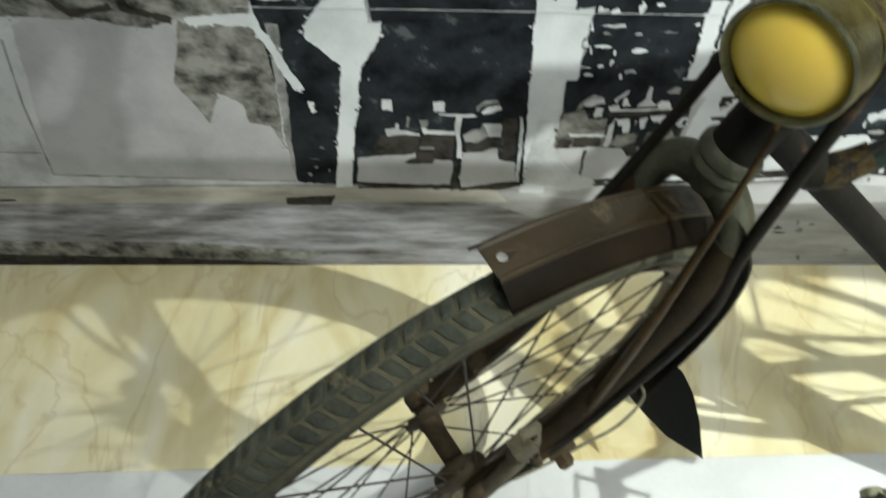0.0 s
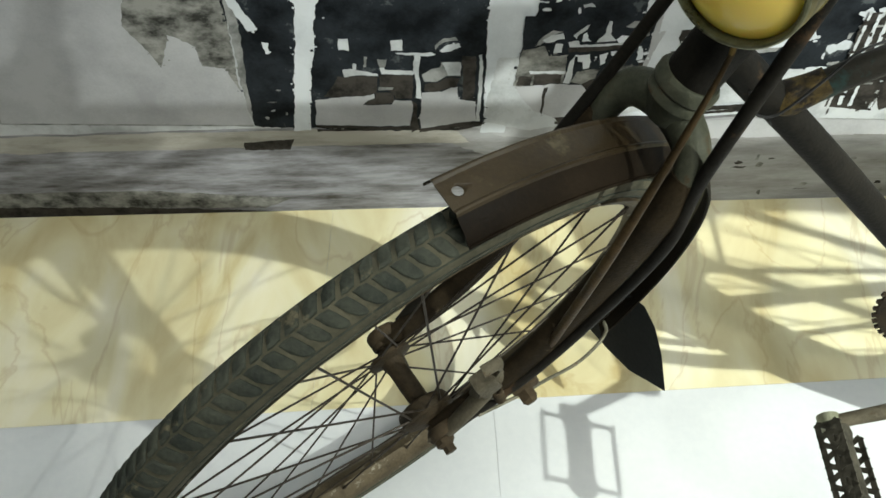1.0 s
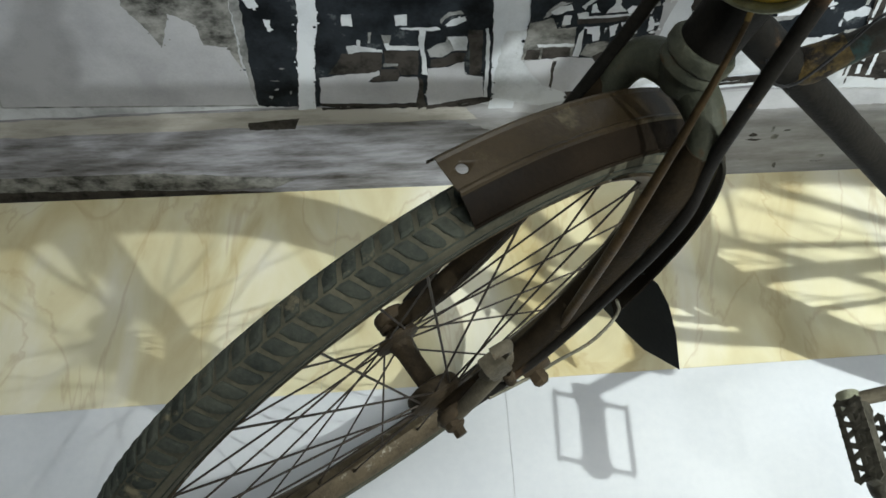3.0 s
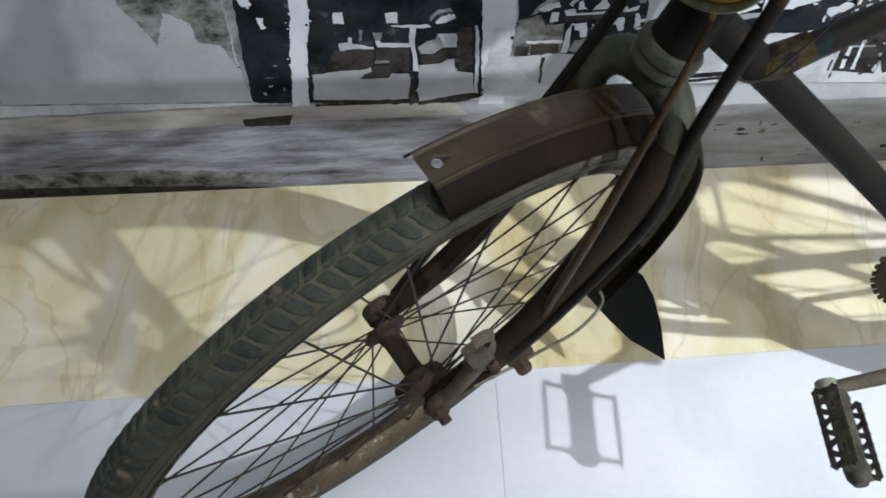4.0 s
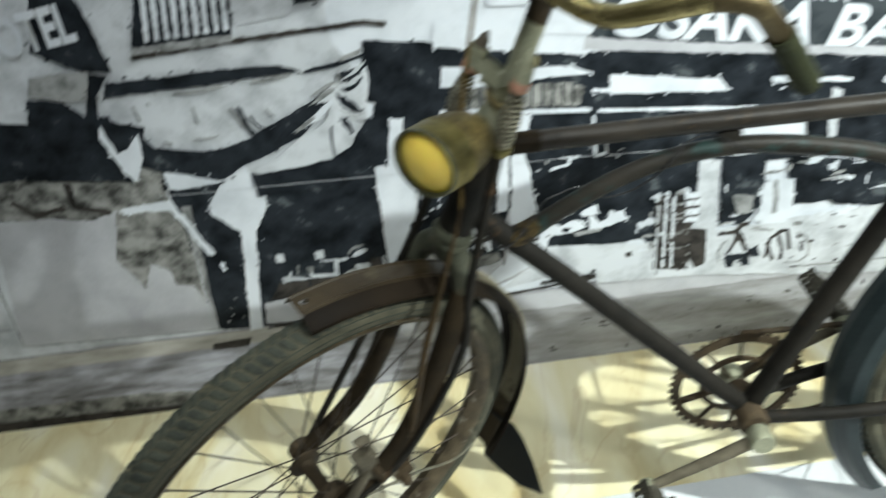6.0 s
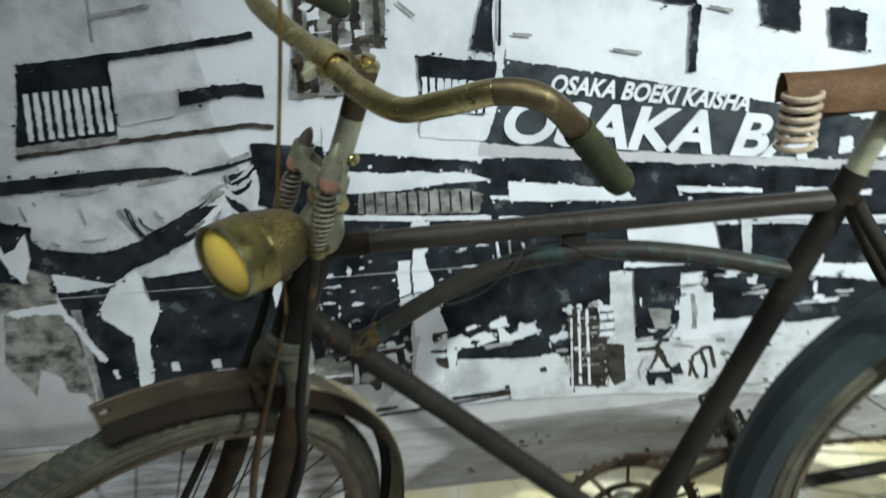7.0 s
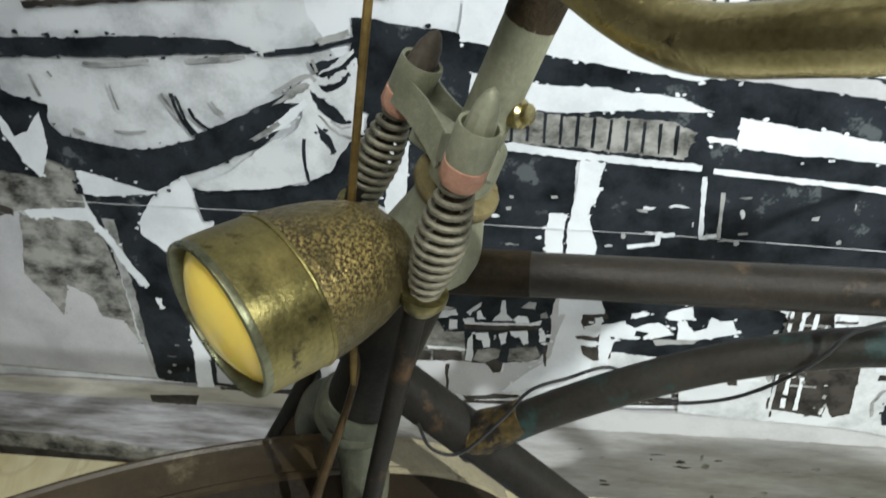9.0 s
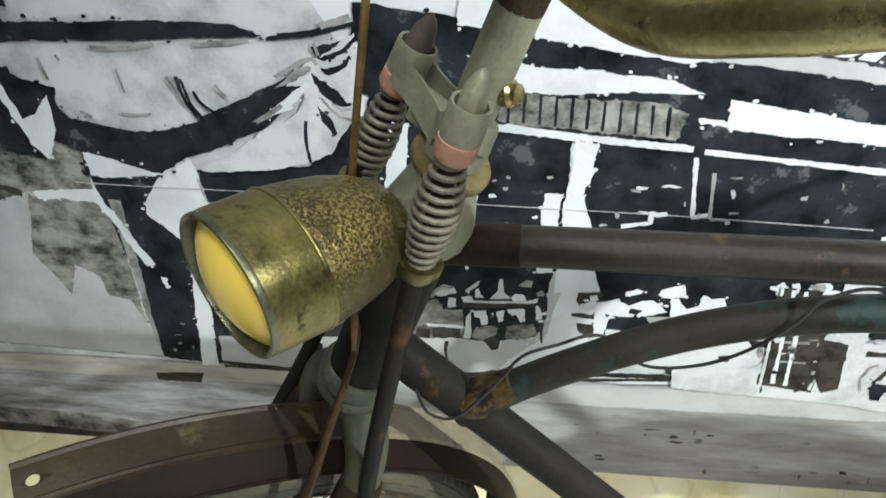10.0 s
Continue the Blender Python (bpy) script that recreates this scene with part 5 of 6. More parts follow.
# awnings, slats and eaves over the shops
patch("dark", (0.505, 0.747), (1.318, 0.599), (1.725, 0.525), (1.747, 0.446), (1.335, 0.503), (0.610, 0.595), (0.483, 0.647))
patch("dark", (0.535, 0.728), (0.631, 0.720), (0.615, 0.505), (0.537, 0.504), (0.475, 0.528))
patch("white", (0.527, 0.604), (0.549, 0.604), (0.535, 0.504), (0.506, 0.504))
patch("white", (0.622, 0.760), (0.900, 0.703), (0.899, 0.675), (0.846, 0.672), (0.615, 0.720))
patch("white", (0.624, 0.682), (0.731, 0.667), (0.833, 0.654), (0.870, 0.635), (0.805, 0.638), (0.664, 0.638), (0.619, 0.650))
patch("white", (0.896, 0.630), (0.988, 0.611), (1.079, 0.595), (1.096, 0.570), (0.895, 0.595))
patch("white", (1.163, 0.585), (1.300, 0.564), (1.301, 0.556), (1.165, 0.573))
patch("white", (0.864, 0.609), (0.895, 0.604), (0.895, 0.597), (0.866, 0.602))
patch("foliage", (0.657, 0.639), (0.835, 0.625), (0.853, 0.614), (0.843, 0.581), (0.652, 0.605))
stroke("dark", 0.0035, (0.665, 0.640), (0.661, 0.604))
stroke("dark", 0.0035, (0.682, 0.639), (0.678, 0.603))
stroke("dark", 0.0035, (0.699, 0.637), (0.696, 0.601))
stroke("dark", 0.0035, (0.716, 0.635), (0.713, 0.599))
stroke("dark", 0.0035, (0.733, 0.633), (0.730, 0.597))
stroke("dark", 0.0035, (0.750, 0.631), (0.747, 0.595))
stroke("dark", 0.0035, (0.767, 0.629), (0.764, 0.593))
stroke("dark", 0.0035, (0.784, 0.628), (0.782, 0.591))
stroke("dark", 0.0035, (0.801, 0.626), (0.799, 0.589))
stroke("dark", 0.0035, (0.817, 0.624), (0.816, 0.588))
stroke("dark", 0.0035, (0.834, 0.622), (0.833, 0.586))
stroke("white", 0.009, (0.611, 0.604), (0.737, 0.585), (0.862, 0.570))
stroke("white", 0.007, (0.874, 0.567), (1.049, 0.544), (1.335, 0.506), (1.745, 0.451))
patch("dark", (1.229, 0.508), (1.749, 0.438), (1.768, 0.370), (1.243, 0.431))
stroke("white", 0.012, (1.353, 0.553), (1.475, 0.532))
stroke("white", 0.02, (1.394, 0.476), (1.403, 0.369))
stroke("white", 0.02, (1.519, 0.458), (1.532, 0.346))
stroke("white", 0.006, (0.684, 0.820), (0.705, 0.817))
patch("white", (0.736, 0.582), (0.761, 0.575), (0.753, 0.526), (0.738, 0.508), (0.748, 0.448), (0.739, 0.361), (0.709, 0.358), (0.722, 0.491))
# large shop sign
patch("sign", (0.910, 0.831), (1.117, 0.769), (1.311, 0.707), (1.602, 0.618), (1.615, 0.561), (1.322, 0.614), (1.048, 0.658), (0.863, 0.698), (0.893, 0.767))
patch("white", (0.911, 0.843), (1.117, 0.784), (1.309, 0.725), (1.598, 0.634), (1.603, 0.616), (1.311, 0.707), (1.117, 0.767), (0.910, 0.828))
patch("wall", (0.859, 0.701), (1.048, 0.662), (1.322, 0.616), (1.615, 0.561), (1.619, 0.545), (1.324, 0.600), (1.048, 0.644), (0.854, 0.680))
patch("white", (0.898, 0.856), (0.911, 0.851), (0.906, 0.818), (0.872, 0.706), (0.856, 0.708), (0.887, 0.798))
# right shop, hanging goods and white street
# white street, greyed in its colour for the shade at lower right
patch("pale", (1.050, 0.441), (1.087, 0.440), (1.089, 0.285), (1.466, 0.298), (1.829, 0.236), (1.872, 0.081), (1.494, 0.119), (1.059, 0.182), (0.860, 0.196), (0.862, 0.231), (0.960, 0.241), (1.046, 0.306))
patch("dark", (1.090, 0.448), (1.168, 0.435), (1.172, 0.335), (1.137, 0.290), (1.094, 0.297))
patch("dark", (1.212, 0.425), (1.454, 0.373), (1.814, 0.289), (1.833, 0.223), (1.466, 0.298), (1.374, 0.294), (1.309, 0.318), (1.214, 0.322))
patch("pale", (1.266, 0.550), (1.286, 0.542), (1.287, 0.436), (1.274, 0.438))
patch("black", (0.978, 0.380), (1.043, 0.372), (1.042, 0.199), (0.971, 0.212))
stroke("grey", 0.004, (0.992, 0.356), (1.025, 0.355))
stroke("grey", 0.004, (0.991, 0.323), (1.025, 0.322))
stroke("grey", 0.004, (0.991, 0.289), (1.025, 0.289))
stroke("grey", 0.004, (0.991, 0.255), (1.025, 0.254))
stroke("white", 0.005, (0.994, 0.375), (0.990, 0.214))
stroke("white", 0.005, (1.008, 0.373), (1.006, 0.211))
stroke("pale", 0.004, (0.981, 0.380), (0.975, 0.211))
clutter((1.096, 1.293), (0.263, 0.433), 26, (0.006, 0.03), ['white', 'grey', 'white'], 12)
clutter((1.290, 1.460), (0.286, 0.401), 22, (0.006, 0.03), ['white', 'grey', 'white'], 14)
patch("dark", (1.070, 0.459), (1.230, 0.451), (1.232, 0.417), (1.070, 0.439))
stroke("white", 0.012, (1.074, 0.451), (1.226, 0.441))
# parked bicycles in the picture
patch("dark", (1.102, 0.389), (1.158, 0.385), (1.159, 0.323), (1.136, 0.312), (1.115, 0.316), (1.103, 0.344))
patch("dark", (1.225, 0.376), (1.355, 0.344), (1.360, 0.302), (1.303, 0.308), (1.289, 0.322), (1.260, 0.321), (1.229, 0.324))
patch("white", (1.165, 0.364), (1.184, 0.380), (1.225, 0.378), (1.226, 0.316), (1.218, 0.282), (1.175, 0.286), (1.165, 0.311))
stroke("grey", 0.008, (1.189, 0.380), (1.194, 0.340), (1.193, 0.306))
patch("grey", (1.113, 0.359), (1.134, 0.359), (1.153, 0.350), (1.151, 0.313), (1.128, 0.313))
patch("white", (1.028, 0.378), (1.055, 0.375), (1.052, 0.310), (1.028, 0.313))
stroke("black", 0.005, (1.029, 0.362), (1.054, 0.362))
stroke("black", 0.005, (1.029, 0.344), (1.055, 0.344))
stroke("black", 0.005, (1.029, 0.325), (1.055, 0.325))
patch("black", (1.039, 0.297), (1.071, 0.291), (1.072, 0.212), (1.053, 0.200), (1.042, 0.224))
stroke("black", 0.009, (1.093, 0.275), (1.125, 0.274), (1.137, 0.290), (1.150, 0.289))
stroke("black", 0.010, (1.127, 0.280), (1.140, 0.248), (1.154, 0.215))
stroke("black", 0.007, (1.131, 0.266), (1.122, 0.244), (1.112, 0.223))
patch("dark", (1.109, 0.229), (1.152, 0.226), (1.157, 0.189), (1.141, 0.191), (1.139, 0.208), (1.127, 0.210), (1.125, 0.190), (1.110, 0.194))
stroke("pale", 0.006, (1.114, 0.226), (1.150, 0.224))
patch("dark", (1.155, 0.230), (1.169, 0.234), (1.175, 0.210), (1.156, 0.210))
stroke("grey", 0.005, (1.153, 0.278), (1.176, 0.272), (1.193, 0.267))
stroke("black", 0.007, (1.186, 0.204), (1.192, 0.248), (1.210, 0.263), (1.223, 0.262), (1.231, 0.216))
stroke("black", 0.007, (1.186, 0.241), (1.194, 0.214), (1.202, 0.196))
stroke("black", 0.006, (1.205, 0.258), (1.216, 0.223), (1.216, 0.195))
stroke("grey", 0.004, (1.241, 0.255), (1.259, 0.242), (1.269, 0.218), (1.267, 0.195), (1.251, 0.183), (1.224, 0.186))
stroke("black", 0.006, (1.246, 0.246), (1.253, 0.231), (1.255, 0.208))
patch("grey", (1.232, 0.281), (1.247, 0.279), (1.248, 0.270), (1.233, 0.272))
stroke("grey", 0.004, (1.098, 0.207), (1.094, 0.230), (1.102, 0.252), (1.111, 0.257))
stroke("grey", 0.005, (1.236, 0.172), (1.488, 0.162))
clutter((0.973, 1.047), (0.198, 0.375), 40, (0.003, 0.014), ['black', 'grey', 'pale'], 42)
clutter((1.233, 1.481), (0.150, 0.287), 50, (0.003, 0.016), ['black', 'grey', 'pale'], 43)
# balconies and upper storeys
patch("dark", (0.193, 0.900), (0.333, 0.905), (0.309, 0.781), (0.148, 0.781))
stroke("white", 0.0085, (0.195, 0.868), (0.178, 0.794))
stroke("white", 0.0085, (0.210, 0.868), (0.194, 0.794))
stroke("white", 0.0085, (0.225, 0.867), (0.210, 0.794))
stroke("white", 0.0085, (0.240, 0.867), (0.225, 0.794))
stroke("white", 0.0085, (0.255, 0.866), (0.241, 0.794))
stroke("white", 0.0085, (0.270, 0.866), (0.257, 0.794))
stroke("white", 0.0085, (0.285, 0.865), (0.272, 0.794))
stroke("white", 0.0085, (0.300, 0.865), (0.288, 0.794))
stroke("white", 0.0085, (0.315, 0.864), (0.303, 0.794))
stroke("dark", 0.01, (0.195, 0.906), (0.374, 0.906), (0.548, 0.910))
patch("dark", (0.419, 0.842), (0.490, 0.844), (0.547, 0.836), (0.543, 0.818), (0.485, 0.825), (0.416, 0.819))
patch("pale", (0.333, 0.841), (0.415, 0.844), (0.407, 0.806), (0.323, 0.801))
stroke("grey", 0.006, (0.327, 0.966), (0.411, 0.970))
stroke("grey", 0.004, (0.328, 0.990), (0.316, 0.929))
stroke("black", 0.008, (0.145, 0.772), (0.304, 0.776), (0.459, 0.776), (0.512, 0.777), (0.548, 0.768))
stroke("grey", 0.012, (0.149, 0.782), (0.309, 0.781))
patch("foliage", (0.615, 0.957), (0.747, 0.942), (0.735, 0.867), (0.718, 0.802), (0.586, 0.809))
stroke("black", 0.01, (0.623, 0.956), (0.599, 0.815))
stroke("black", 0.014, (0.642, 0.954), (0.620, 0.813))
stroke("black", 0.01, (0.674, 0.950), (0.654, 0.809))
stroke("black", 0.014, (0.703, 0.947), (0.684, 0.806))
stroke("black", 0.01, (0.733, 0.944), (0.717, 0.802))
clutter((0.618, 0.721), (0.802, 0.957), 30, (0.006, 0.025), ['white', 'pale', 'black'], 21)
patch("white", (0.712, 0.869), (0.737, 0.865), (0.778, 0.855), (0.769, 0.770), (0.706, 0.773))
patch("dark", (0.780, 0.849), (0.896, 0.826), (0.873, 0.746), (0.776, 0.765))
stroke("white", 0.009, (0.786, 0.816), (0.781, 0.758))
stroke("white", 0.009, (0.797, 0.813), (0.793, 0.757))
stroke("white", 0.009, (0.809, 0.811), (0.805, 0.755))
stroke("white", 0.009, (0.820, 0.809), (0.816, 0.754))
stroke("white", 0.009, (0.831, 0.806), (0.828, 0.753))
stroke("white", 0.009, (0.842, 0.804), (0.840, 0.751))
stroke("white", 0.009, (0.854, 0.801), (0.851, 0.750))
stroke("white", 0.009, (0.865, 0.799), (0.863, 0.749))
stroke("white", 0.009, (0.876, 0.797), (0.875, 0.748))
patch("white", (0.772, 0.765), (0.873, 0.742), (0.867, 0.703), (0.767, 0.722))
patch("dark", (0.886, 0.926), (0.897, 0.925), (0.892, 0.841), (0.859, 0.849))
stroke("dark", 0.004, (0.909, 0.923), (0.901, 0.848))
patch("dark", (1.120, 0.899), (1.190, 0.891), (1.188, 0.869), (1.123, 0.888))
stroke("dark", 0.012, (1.189, 0.871), (1.183, 0.771))
patch("dark", (1.277, 0.881), (1.337, 0.874), (1.340, 0.809), (1.285, 0.831))
patch("dark", (1.381, 0.842), (1.437, 0.826), (1.441, 0.766), (1.387, 0.786))
stroke("grey", 0.004, (0.922, 0.863), (0.950, 0.857))
stroke("grey", 0.004, (1.067, 0.821), (1.109, 0.810))
stroke("grey", 0.004, (1.207, 0.866), (1.241, 0.855))
stroke("grey", 0.004, (0.762, 0.930), (0.784, 0.907))
# leaning hotel sign and dark entrance
patch("dark", (0.049, 0.932), (0.084, 0.922), (0.101, 0.843), (0.108, 0.756), (0.067, 0.758), (-0.006, 0.804))
patch("dark", (-0.040, 0.727), (0.012, 0.716), (0.041, 0.680), (0.009, 0.566), (-0.101, 0.584))
patch("grey", (-0.022, 0.767), (0.069, 0.762), (0.072, 0.711), (0.021, 0.714), (-0.037, 0.734))
# white swag of cloth
patch("dark", (0.089, 0.735), (0.281, 0.734), (0.370, 0.725), (0.400, 0.711), (0.287, 0.711), (0.078, 0.712))
patch("dark", (0.071, 0.757), (0.096, 0.748), (0.068, 0.717), (0.056, 0.656), (0.070, 0.604), (0.077, 0.554), (0.009, 0.566), (0.022, 0.645))
patch("dark", (0.065, 0.684), (0.105, 0.651), (0.131, 0.613), (0.212, 0.592), (0.273, 0.600), (0.358, 0.629), (0.448, 0.675), (0.458, 0.666), (0.428, 0.640), (0.370, 0.593), (0.267, 0.556), (0.222, 0.533), (0.146, 0.556), (0.089, 0.585), (0.026, 0.601))
patch("white", (0.056, 0.666), (0.066, 0.613), (0.090, 0.621), (0.112, 0.643), (0.109, 0.605), (0.079, 0.553), (0.062, 0.577), (0.046, 0.644))
patch("dark", (0.453, 0.699), (0.492, 0.705), (0.519, 0.723), (0.502, 0.692), (0.459, 0.683))
patch("dark", (0.444, 0.668), (0.500, 0.683), (0.485, 0.666), (0.452, 0.660))
patch("dark", (0.445, 0.657), (0.467, 0.639), (0.484, 0.618), (0.467, 0.620), (0.451, 0.640))
patch("dark", (0.439, 0.629), (0.451, 0.604), (0.465, 0.580), (0.451, 0.588), (0.440, 0.615))
stroke("dark", 0.004, (0.289, 0.663), (0.293, 0.630), (0.302, 0.613))
stroke("dark", 0.005, (0.302, 0.612), (0.358, 0.630), (0.405, 0.654), (0.449, 0.677))
stroke("grey", 0.004, (0.273, 0.666), (0.286, 0.630))
stroke("dark", 0.005, (0.404, 0.709), (0.456, 0.713), (0.516, 0.726))
stroke("dark", 0.006, (0.436, 0.626), (0.423, 0.555))
patch("dark", (0.123, 0.556), (0.195, 0.541), (0.230, 0.533), (0.216, 0.525), (0.142, 0.524), (0.121, 0.532))
patch("white", (0.127, 0.567), (0.182, 0.548), (0.230, 0.533), (0.143, 0.526), (0.128, 0.532))
patch("dark", (0.277, 0.529), (0.414, 0.540), (0.447, 0.527), (0.434, 0.494), (0.278, 0.492))
stroke("pale", 0.0011, (0.100, 0.520), (0.160, 0.516), (0.323, 0.509), (0.607, 0.495), (0.843, 0.483), (1.024, 0.470), (1.063, 0.467))
# words on the signs
lettering("OSAKA BOEKI KAISHA", (0.968, 0.768), (1.270, 0.6965), 0.029)
clutter((1.512, 1.811), (0.227, 0.346), 20, (0.006, 0.03), ['white', 'grey', 'white'], 15)
stroke("white", 0.022, (1.369, 0.651), (1.369, 0.623))
stroke("white", 0.022, (1.425, 0.636), (1.426, 0.608))
stroke("white", 0.022, (1.481, 0.620), (1.482, 0.594))
stroke("white", 0.022, (1.538, 0.604), (1.539, 0.579))
lettering("OSAKA BA", (0.886, 0.698), (1.366, 0.603), 0.073)
lettering("HOTEL", (-0.084, 0.794), (0.077, 0.811), 0.064)
# folds of the swag
patch("pale", (0.447, 0.683), (0.459, 0.688), (0.474, 0.695), (0.502, 0.715), (0.507, 0.689), (0.489, 0.612), (0.472, 0.590), (0.455, 0.568), (0.428, 0.552), (0.391, 0.542), (0.319, 0.538), (0.282, 0.538), (0.280, 0.542), (0.289, 0.548), (0.325, 0.561), (0.354, 0.580), (0.367, 0.590), (0.384, 0.603), (0.395, 0.608), (0.413, 0.612), (0.425, 0.623), (0.432, 0.637), (0.431, 0.651), (0.414, 0.651), (0.432, 0.671))
patch("dark", (0.459, 0.687), (0.473, 0.691), (0.487, 0.696), (0.498, 0.704), (0.508, 0.716), (0.506, 0.707), (0.498, 0.698), (0.487, 0.690), (0.472, 0.685), (0.461, 0.684))
patch("dark", (0.459, 0.674), (0.471, 0.676), (0.483, 0.679), (0.493, 0.688), (0.495, 0.686), (0.488, 0.677), (0.477, 0.669), (0.466, 0.666), (0.462, 0.669))
patch("dark", (0.448, 0.668), (0.455, 0.661), (0.465, 0.653), (0.473, 0.648), (0.480, 0.635), (0.482, 0.625), (0.475, 0.624), (0.466, 0.632), (0.459, 0.639), (0.452, 0.645), (0.448, 0.655))
patch("dark", (0.448, 0.628), (0.454, 0.620), (0.462, 0.609), (0.465, 0.591), (0.461, 0.585), (0.455, 0.595), (0.449, 0.607))
stroke("dark", 0.004, (0.429, 0.608), (0.425, 0.590), (0.423, 0.568), (0.424, 0.550))
stroke("grey", 0.004, (0.456, 0.703), (0.458, 0.694), (0.459, 0.688))
stroke("grey", 0.005, (0.408, 0.666), (0.426, 0.675), (0.439, 0.682), (0.451, 0.684), (0.456, 0.678))
stroke("dark", 0.006, (0.320, 0.619), (0.341, 0.626), (0.364, 0.636), (0.386, 0.647), (0.401, 0.651))
stroke("dark", 0.004, (0.320, 0.619), (0.311, 0.626), (0.304, 0.635), (0.301, 0.647))
stroke("dark", 0.005, (0.285, 0.666), (0.285, 0.650), (0.288, 0.634), (0.293, 0.622), (0.298, 0.613))
stroke("grey", 0.003, (0.330, 0.655), (0.334, 0.646), (0.341, 0.639))
patch("grey", (0.417, 0.664), (0.432, 0.674), (0.446, 0.677), (0.450, 0.675), (0.447, 0.669), (0.436, 0.663), (0.424, 0.657), (0.408, 0.652), (0.400, 0.649))
patch("white", (0.365, 0.606), (0.380, 0.617), (0.396, 0.626), (0.411, 0.637), (0.427, 0.649), (0.437, 0.655), (0.441, 0.651), (0.431, 0.642), (0.421, 0.631), (0.408, 0.621), (0.392, 0.616), (0.377, 0.609))
stroke("grey", 0.005, (0.368, 0.606), (0.382, 0.614), (0.395, 0.622), (0.404, 0.628))
stroke("grey", 0.004, (0.453, 0.637), (0.461, 0.623), (0.471, 0.613), (0.486, 0.608))
stroke("grey", 0.003, (0.464, 0.630), (0.475, 0.621), (0.486, 0.623))
stroke("grey", 0.004, (0.120, 0.692), (0.121, 0.677), (0.123, 0.664))
stroke("dark", 0.005, (0.074, 0.682), (0.074, 0.665), (0.077, 0.649), (0.086, 0.637))
stroke("grey", 0.005, (0.191, 0.704), (0.214, 0.701), (0.252, 0.703), (0.271, 0.706))
stroke("grey", 0.006, (0.317, 0.704), (0.349, 0.705), (0.383, 0.708))
stroke("grey", 0.003, (0.200, 0.619), (0.219, 0.616), (0.240, 0.618))
stroke("grey", 0.003, (0.214, 0.677), (0.214, 0.661), (0.215, 0.646))
stroke("grey", 0.003, (0.144, 0.695), (0.147, 0.688))
stroke("grey", 0.004, (0.148, 0.622), (0.161, 0.614))
stroke("dark", 0.006, (0.418, 0.712), (0.440, 0.713), (0.462, 0.716), (0.482, 0.719))
stroke("grey", 0.008, (0.467, 0.722), (0.483, 0.726), (0.502, 0.731))

mural_bm = box(bmesh.new(), Matrix.Translation((0.8, WALL + 0.0035, 1.4)), 6.4, 0.004, 2.79)
mural = tagged(link_mesh("mural", mural_bm, TONES["white"], False), "black and white printed photo mural of an old shopping street", "mural")
STEP = 0.000002
for tone, outlines, loose in [(t, o, False) for t, o in shapes] + [(t, o, True) for t, o in blotches.items()]:
    verts, faces = [], []
    for pts, level in outlines:
        y = WALL + 0.001 - level * STEP
        if isinstance(pts[0][0], Vector):
            verts += [(v.x, y, max(0.0, v.y)) for pair in pts for v in pair]
            faces += [(2 * i, 2 * i + 1, 2 * i + 3, 2 * i + 2) for i in range(len(pts) - 1)]
            continue
        n = len(pts)
        flat, _, tris, _, _, _ = delaunay_2d_cdt([Vector(p) for p in pts], [], [list(range(n))], 1, 1e-6)
        base = len(verts)
        verts += [(v.x, y, v.y) for v in flat]
        faces += [[base + k for k in t] for t in tris]
    me = bpy.data.meshes.new("printed_shape")
    me.from_pydata(verts, [], faces)
    me.materials.append(TONES[tone])
    ob = new("printed_clutter" if loose else "printed_shape", me)
    ob.parent = mural
    tagged(ob, tone + (" blotches of shop goods in the print" if loose else ""), kind="stuff" if loose else "")
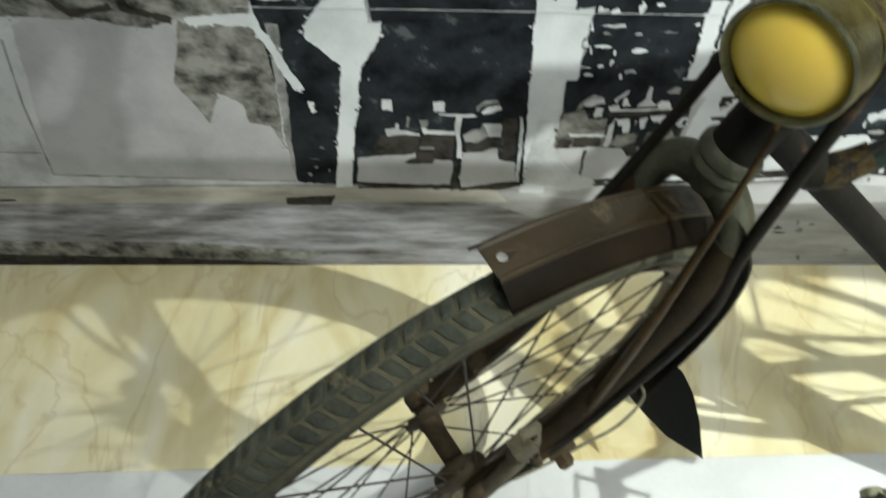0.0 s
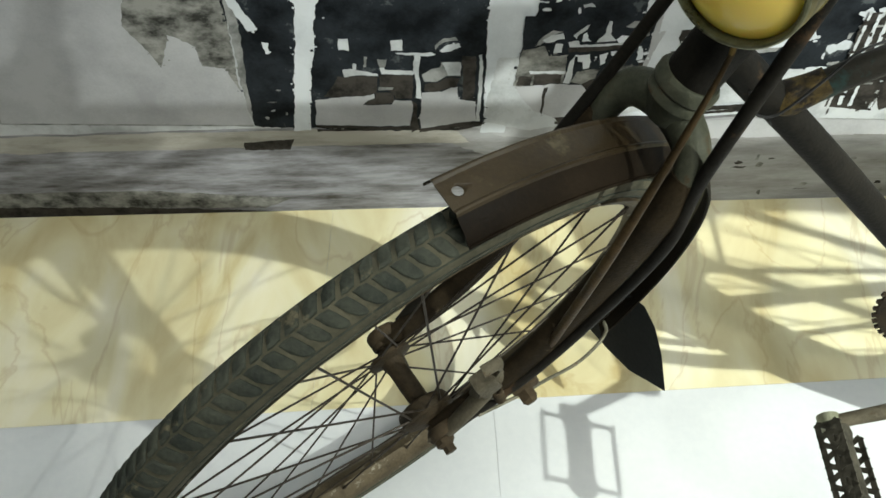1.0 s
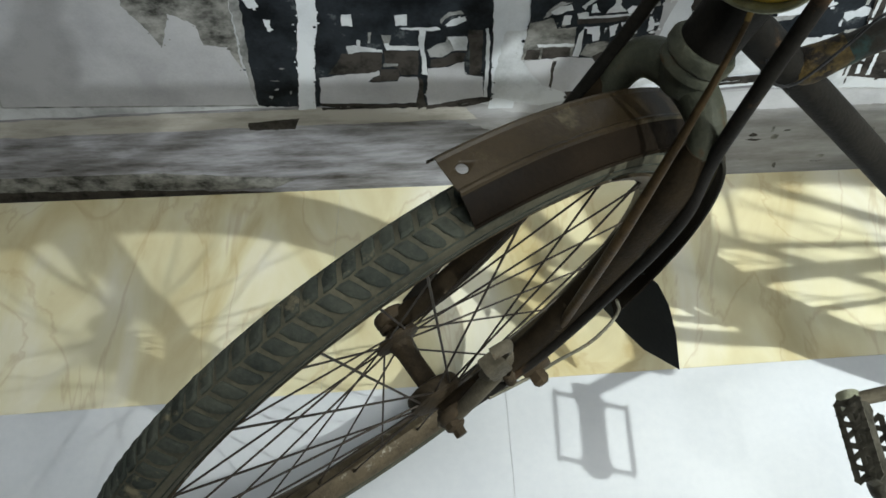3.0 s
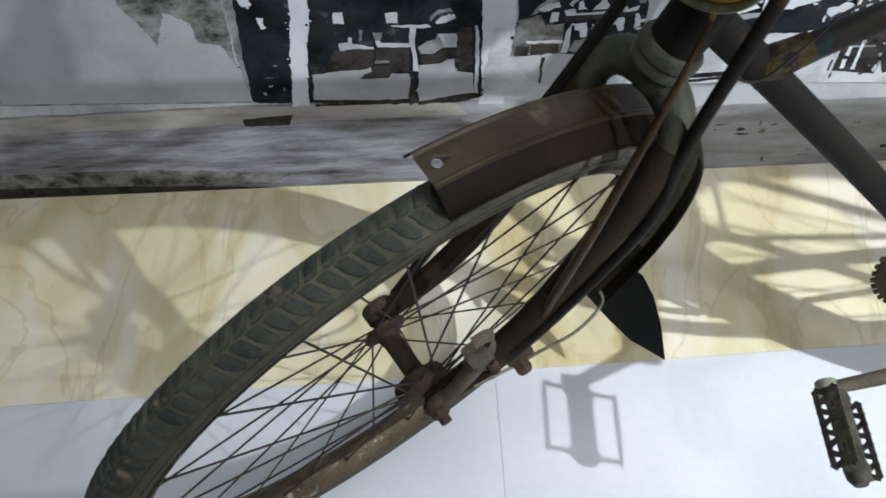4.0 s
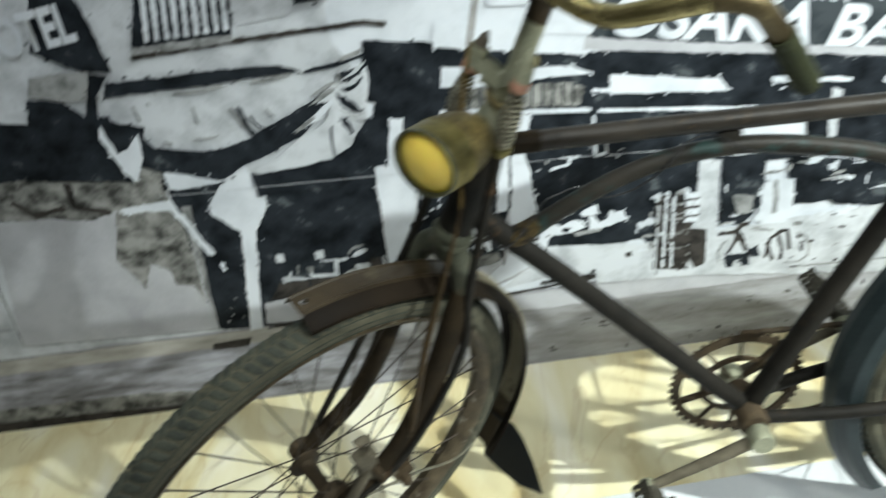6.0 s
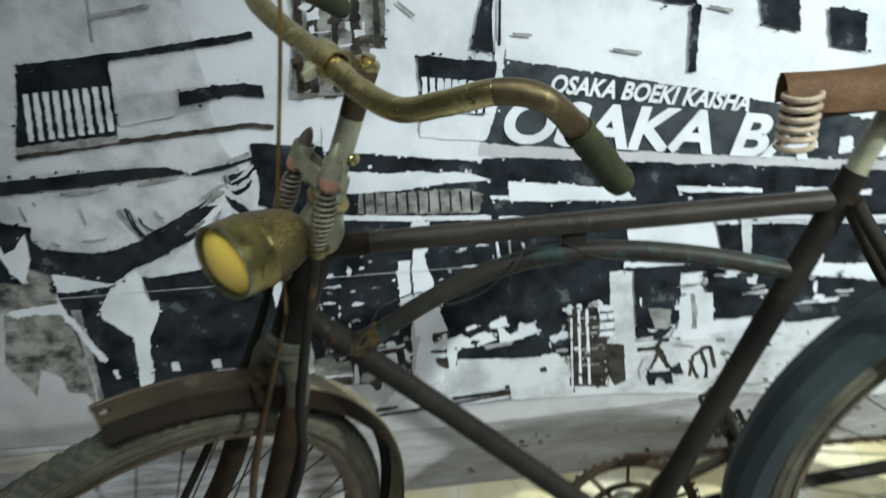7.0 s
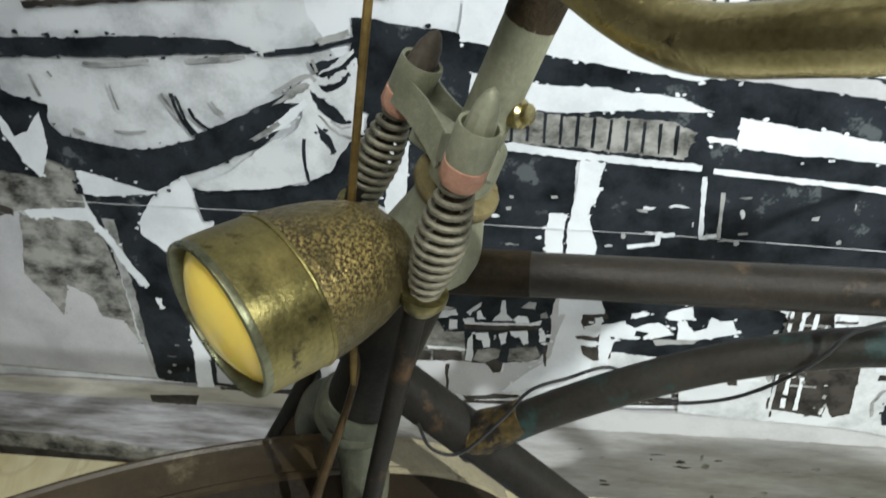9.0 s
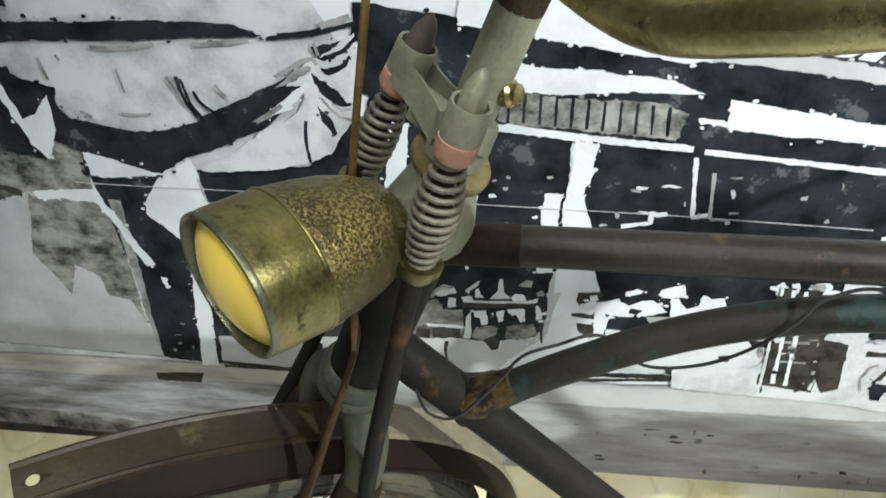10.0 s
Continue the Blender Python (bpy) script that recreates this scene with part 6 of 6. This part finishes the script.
for words, start, end, height in texts:
    data = bpy.data.curves.new("words", "FONT")
    data.body, data.size, data.extrude, data.offset = words, 1.0, 0.0, 0.032
    probe = new("words", data)
    bpy.context.view_layer.update()
    me = bpy.data.meshes.new_from_object(probe)
    bpy.data.objects.remove(probe)
    xs = [v.co.x for v in me.vertices]
    ys = [v.co.y for v in me.vertices]
    run = (end - start).length
    d = (end - start).normalized()
    for v in me.vertices:
        p = start + d * (v.co.x - min(xs)) / (max(xs) - min(xs)) * run + Vector((-d.y, d.x)) * (v.co.y - min(ys)) / (max(ys) - min(ys)) * height + d * 0.15 * (v.co.y - min(ys)) / (max(ys) - min(ys)) * height
        v.co = (p.x, WALL + 0.0008 - layer[0] * STEP, p.y)
    me.materials.clear()
    me.materials.append(TONES["white"])
    ob = new("lettering", me)
    ob.parent = mural
    tagged(ob, "white sign lettering")


# floor pieces: a marble strip along the wall, then white tiles laid slightly askew to it
def prism(name, corners, mat, top):
    """A thin slab on four corners with a small chamfer round its top."""
    mid = sum((Vector(c) for c in corners), Vector((0, 0))) / 4
    bm = bmesh.new()
    rings = []
    for shrink, z in ((0.0002, top - 0.0016), (0.0002, top - 0.0002), (0.0004, top)):
        rings.append([bm.verts.new((*(Vector(c) + (mid - Vector(c)).normalized() * shrink * 1.4), z)) for c in corners])
    for a, b in zip(rings, rings[1:]):
        for k in range(4):
            bm.faces.new((a[k], a[(k + 1) % 4], b[(k + 1) % 4], b[k]))
    bm.faces.new(rings[-1])
    ob = link_mesh(name, bm, mat, False)
    ob.parent = floor
    return ob


ASKEW = math.atan(SKEW)
CORNER = Vector((0.474, EDGE + SKEW * 0.474))
ALONG, ACROSS = Vector((math.cos(ASKEW), math.sin(ASKEW))), Vector((math.sin(ASKEW), -math.cos(ASKEW)))
for i in range(-4, 5):
    for j in range(5):
        square = [CORNER + ALONG * 0.8 * (i + a) + ACROSS * 0.8 * (j + b) for a, b in ((0, 0), (0, 1), (1, 1), (1, 0))]
        mid = (square[0] + square[2]) / 2
        if -2.5 < mid.x < 4.1 and mid.y > -2.98:
            prism("floor_tile", [(max(-2.45, min(4.05, c.x)), max(-2.95, c.y)) for c in square], WHITE_TILE, 0.0)
for x0 in [0.213 + 1.3 * k for k in range(-3, 3)]:
    a, b = max(-2.45, x0), min(x0 + 1.3, 4.05)
    prism("marble_slab", [(a, EDGE + SKEW * a), (b, EDGE + SKEW * b), (b, WALL + 0.006), (a, WALL + 0.006)], MARBLE, 0.0)
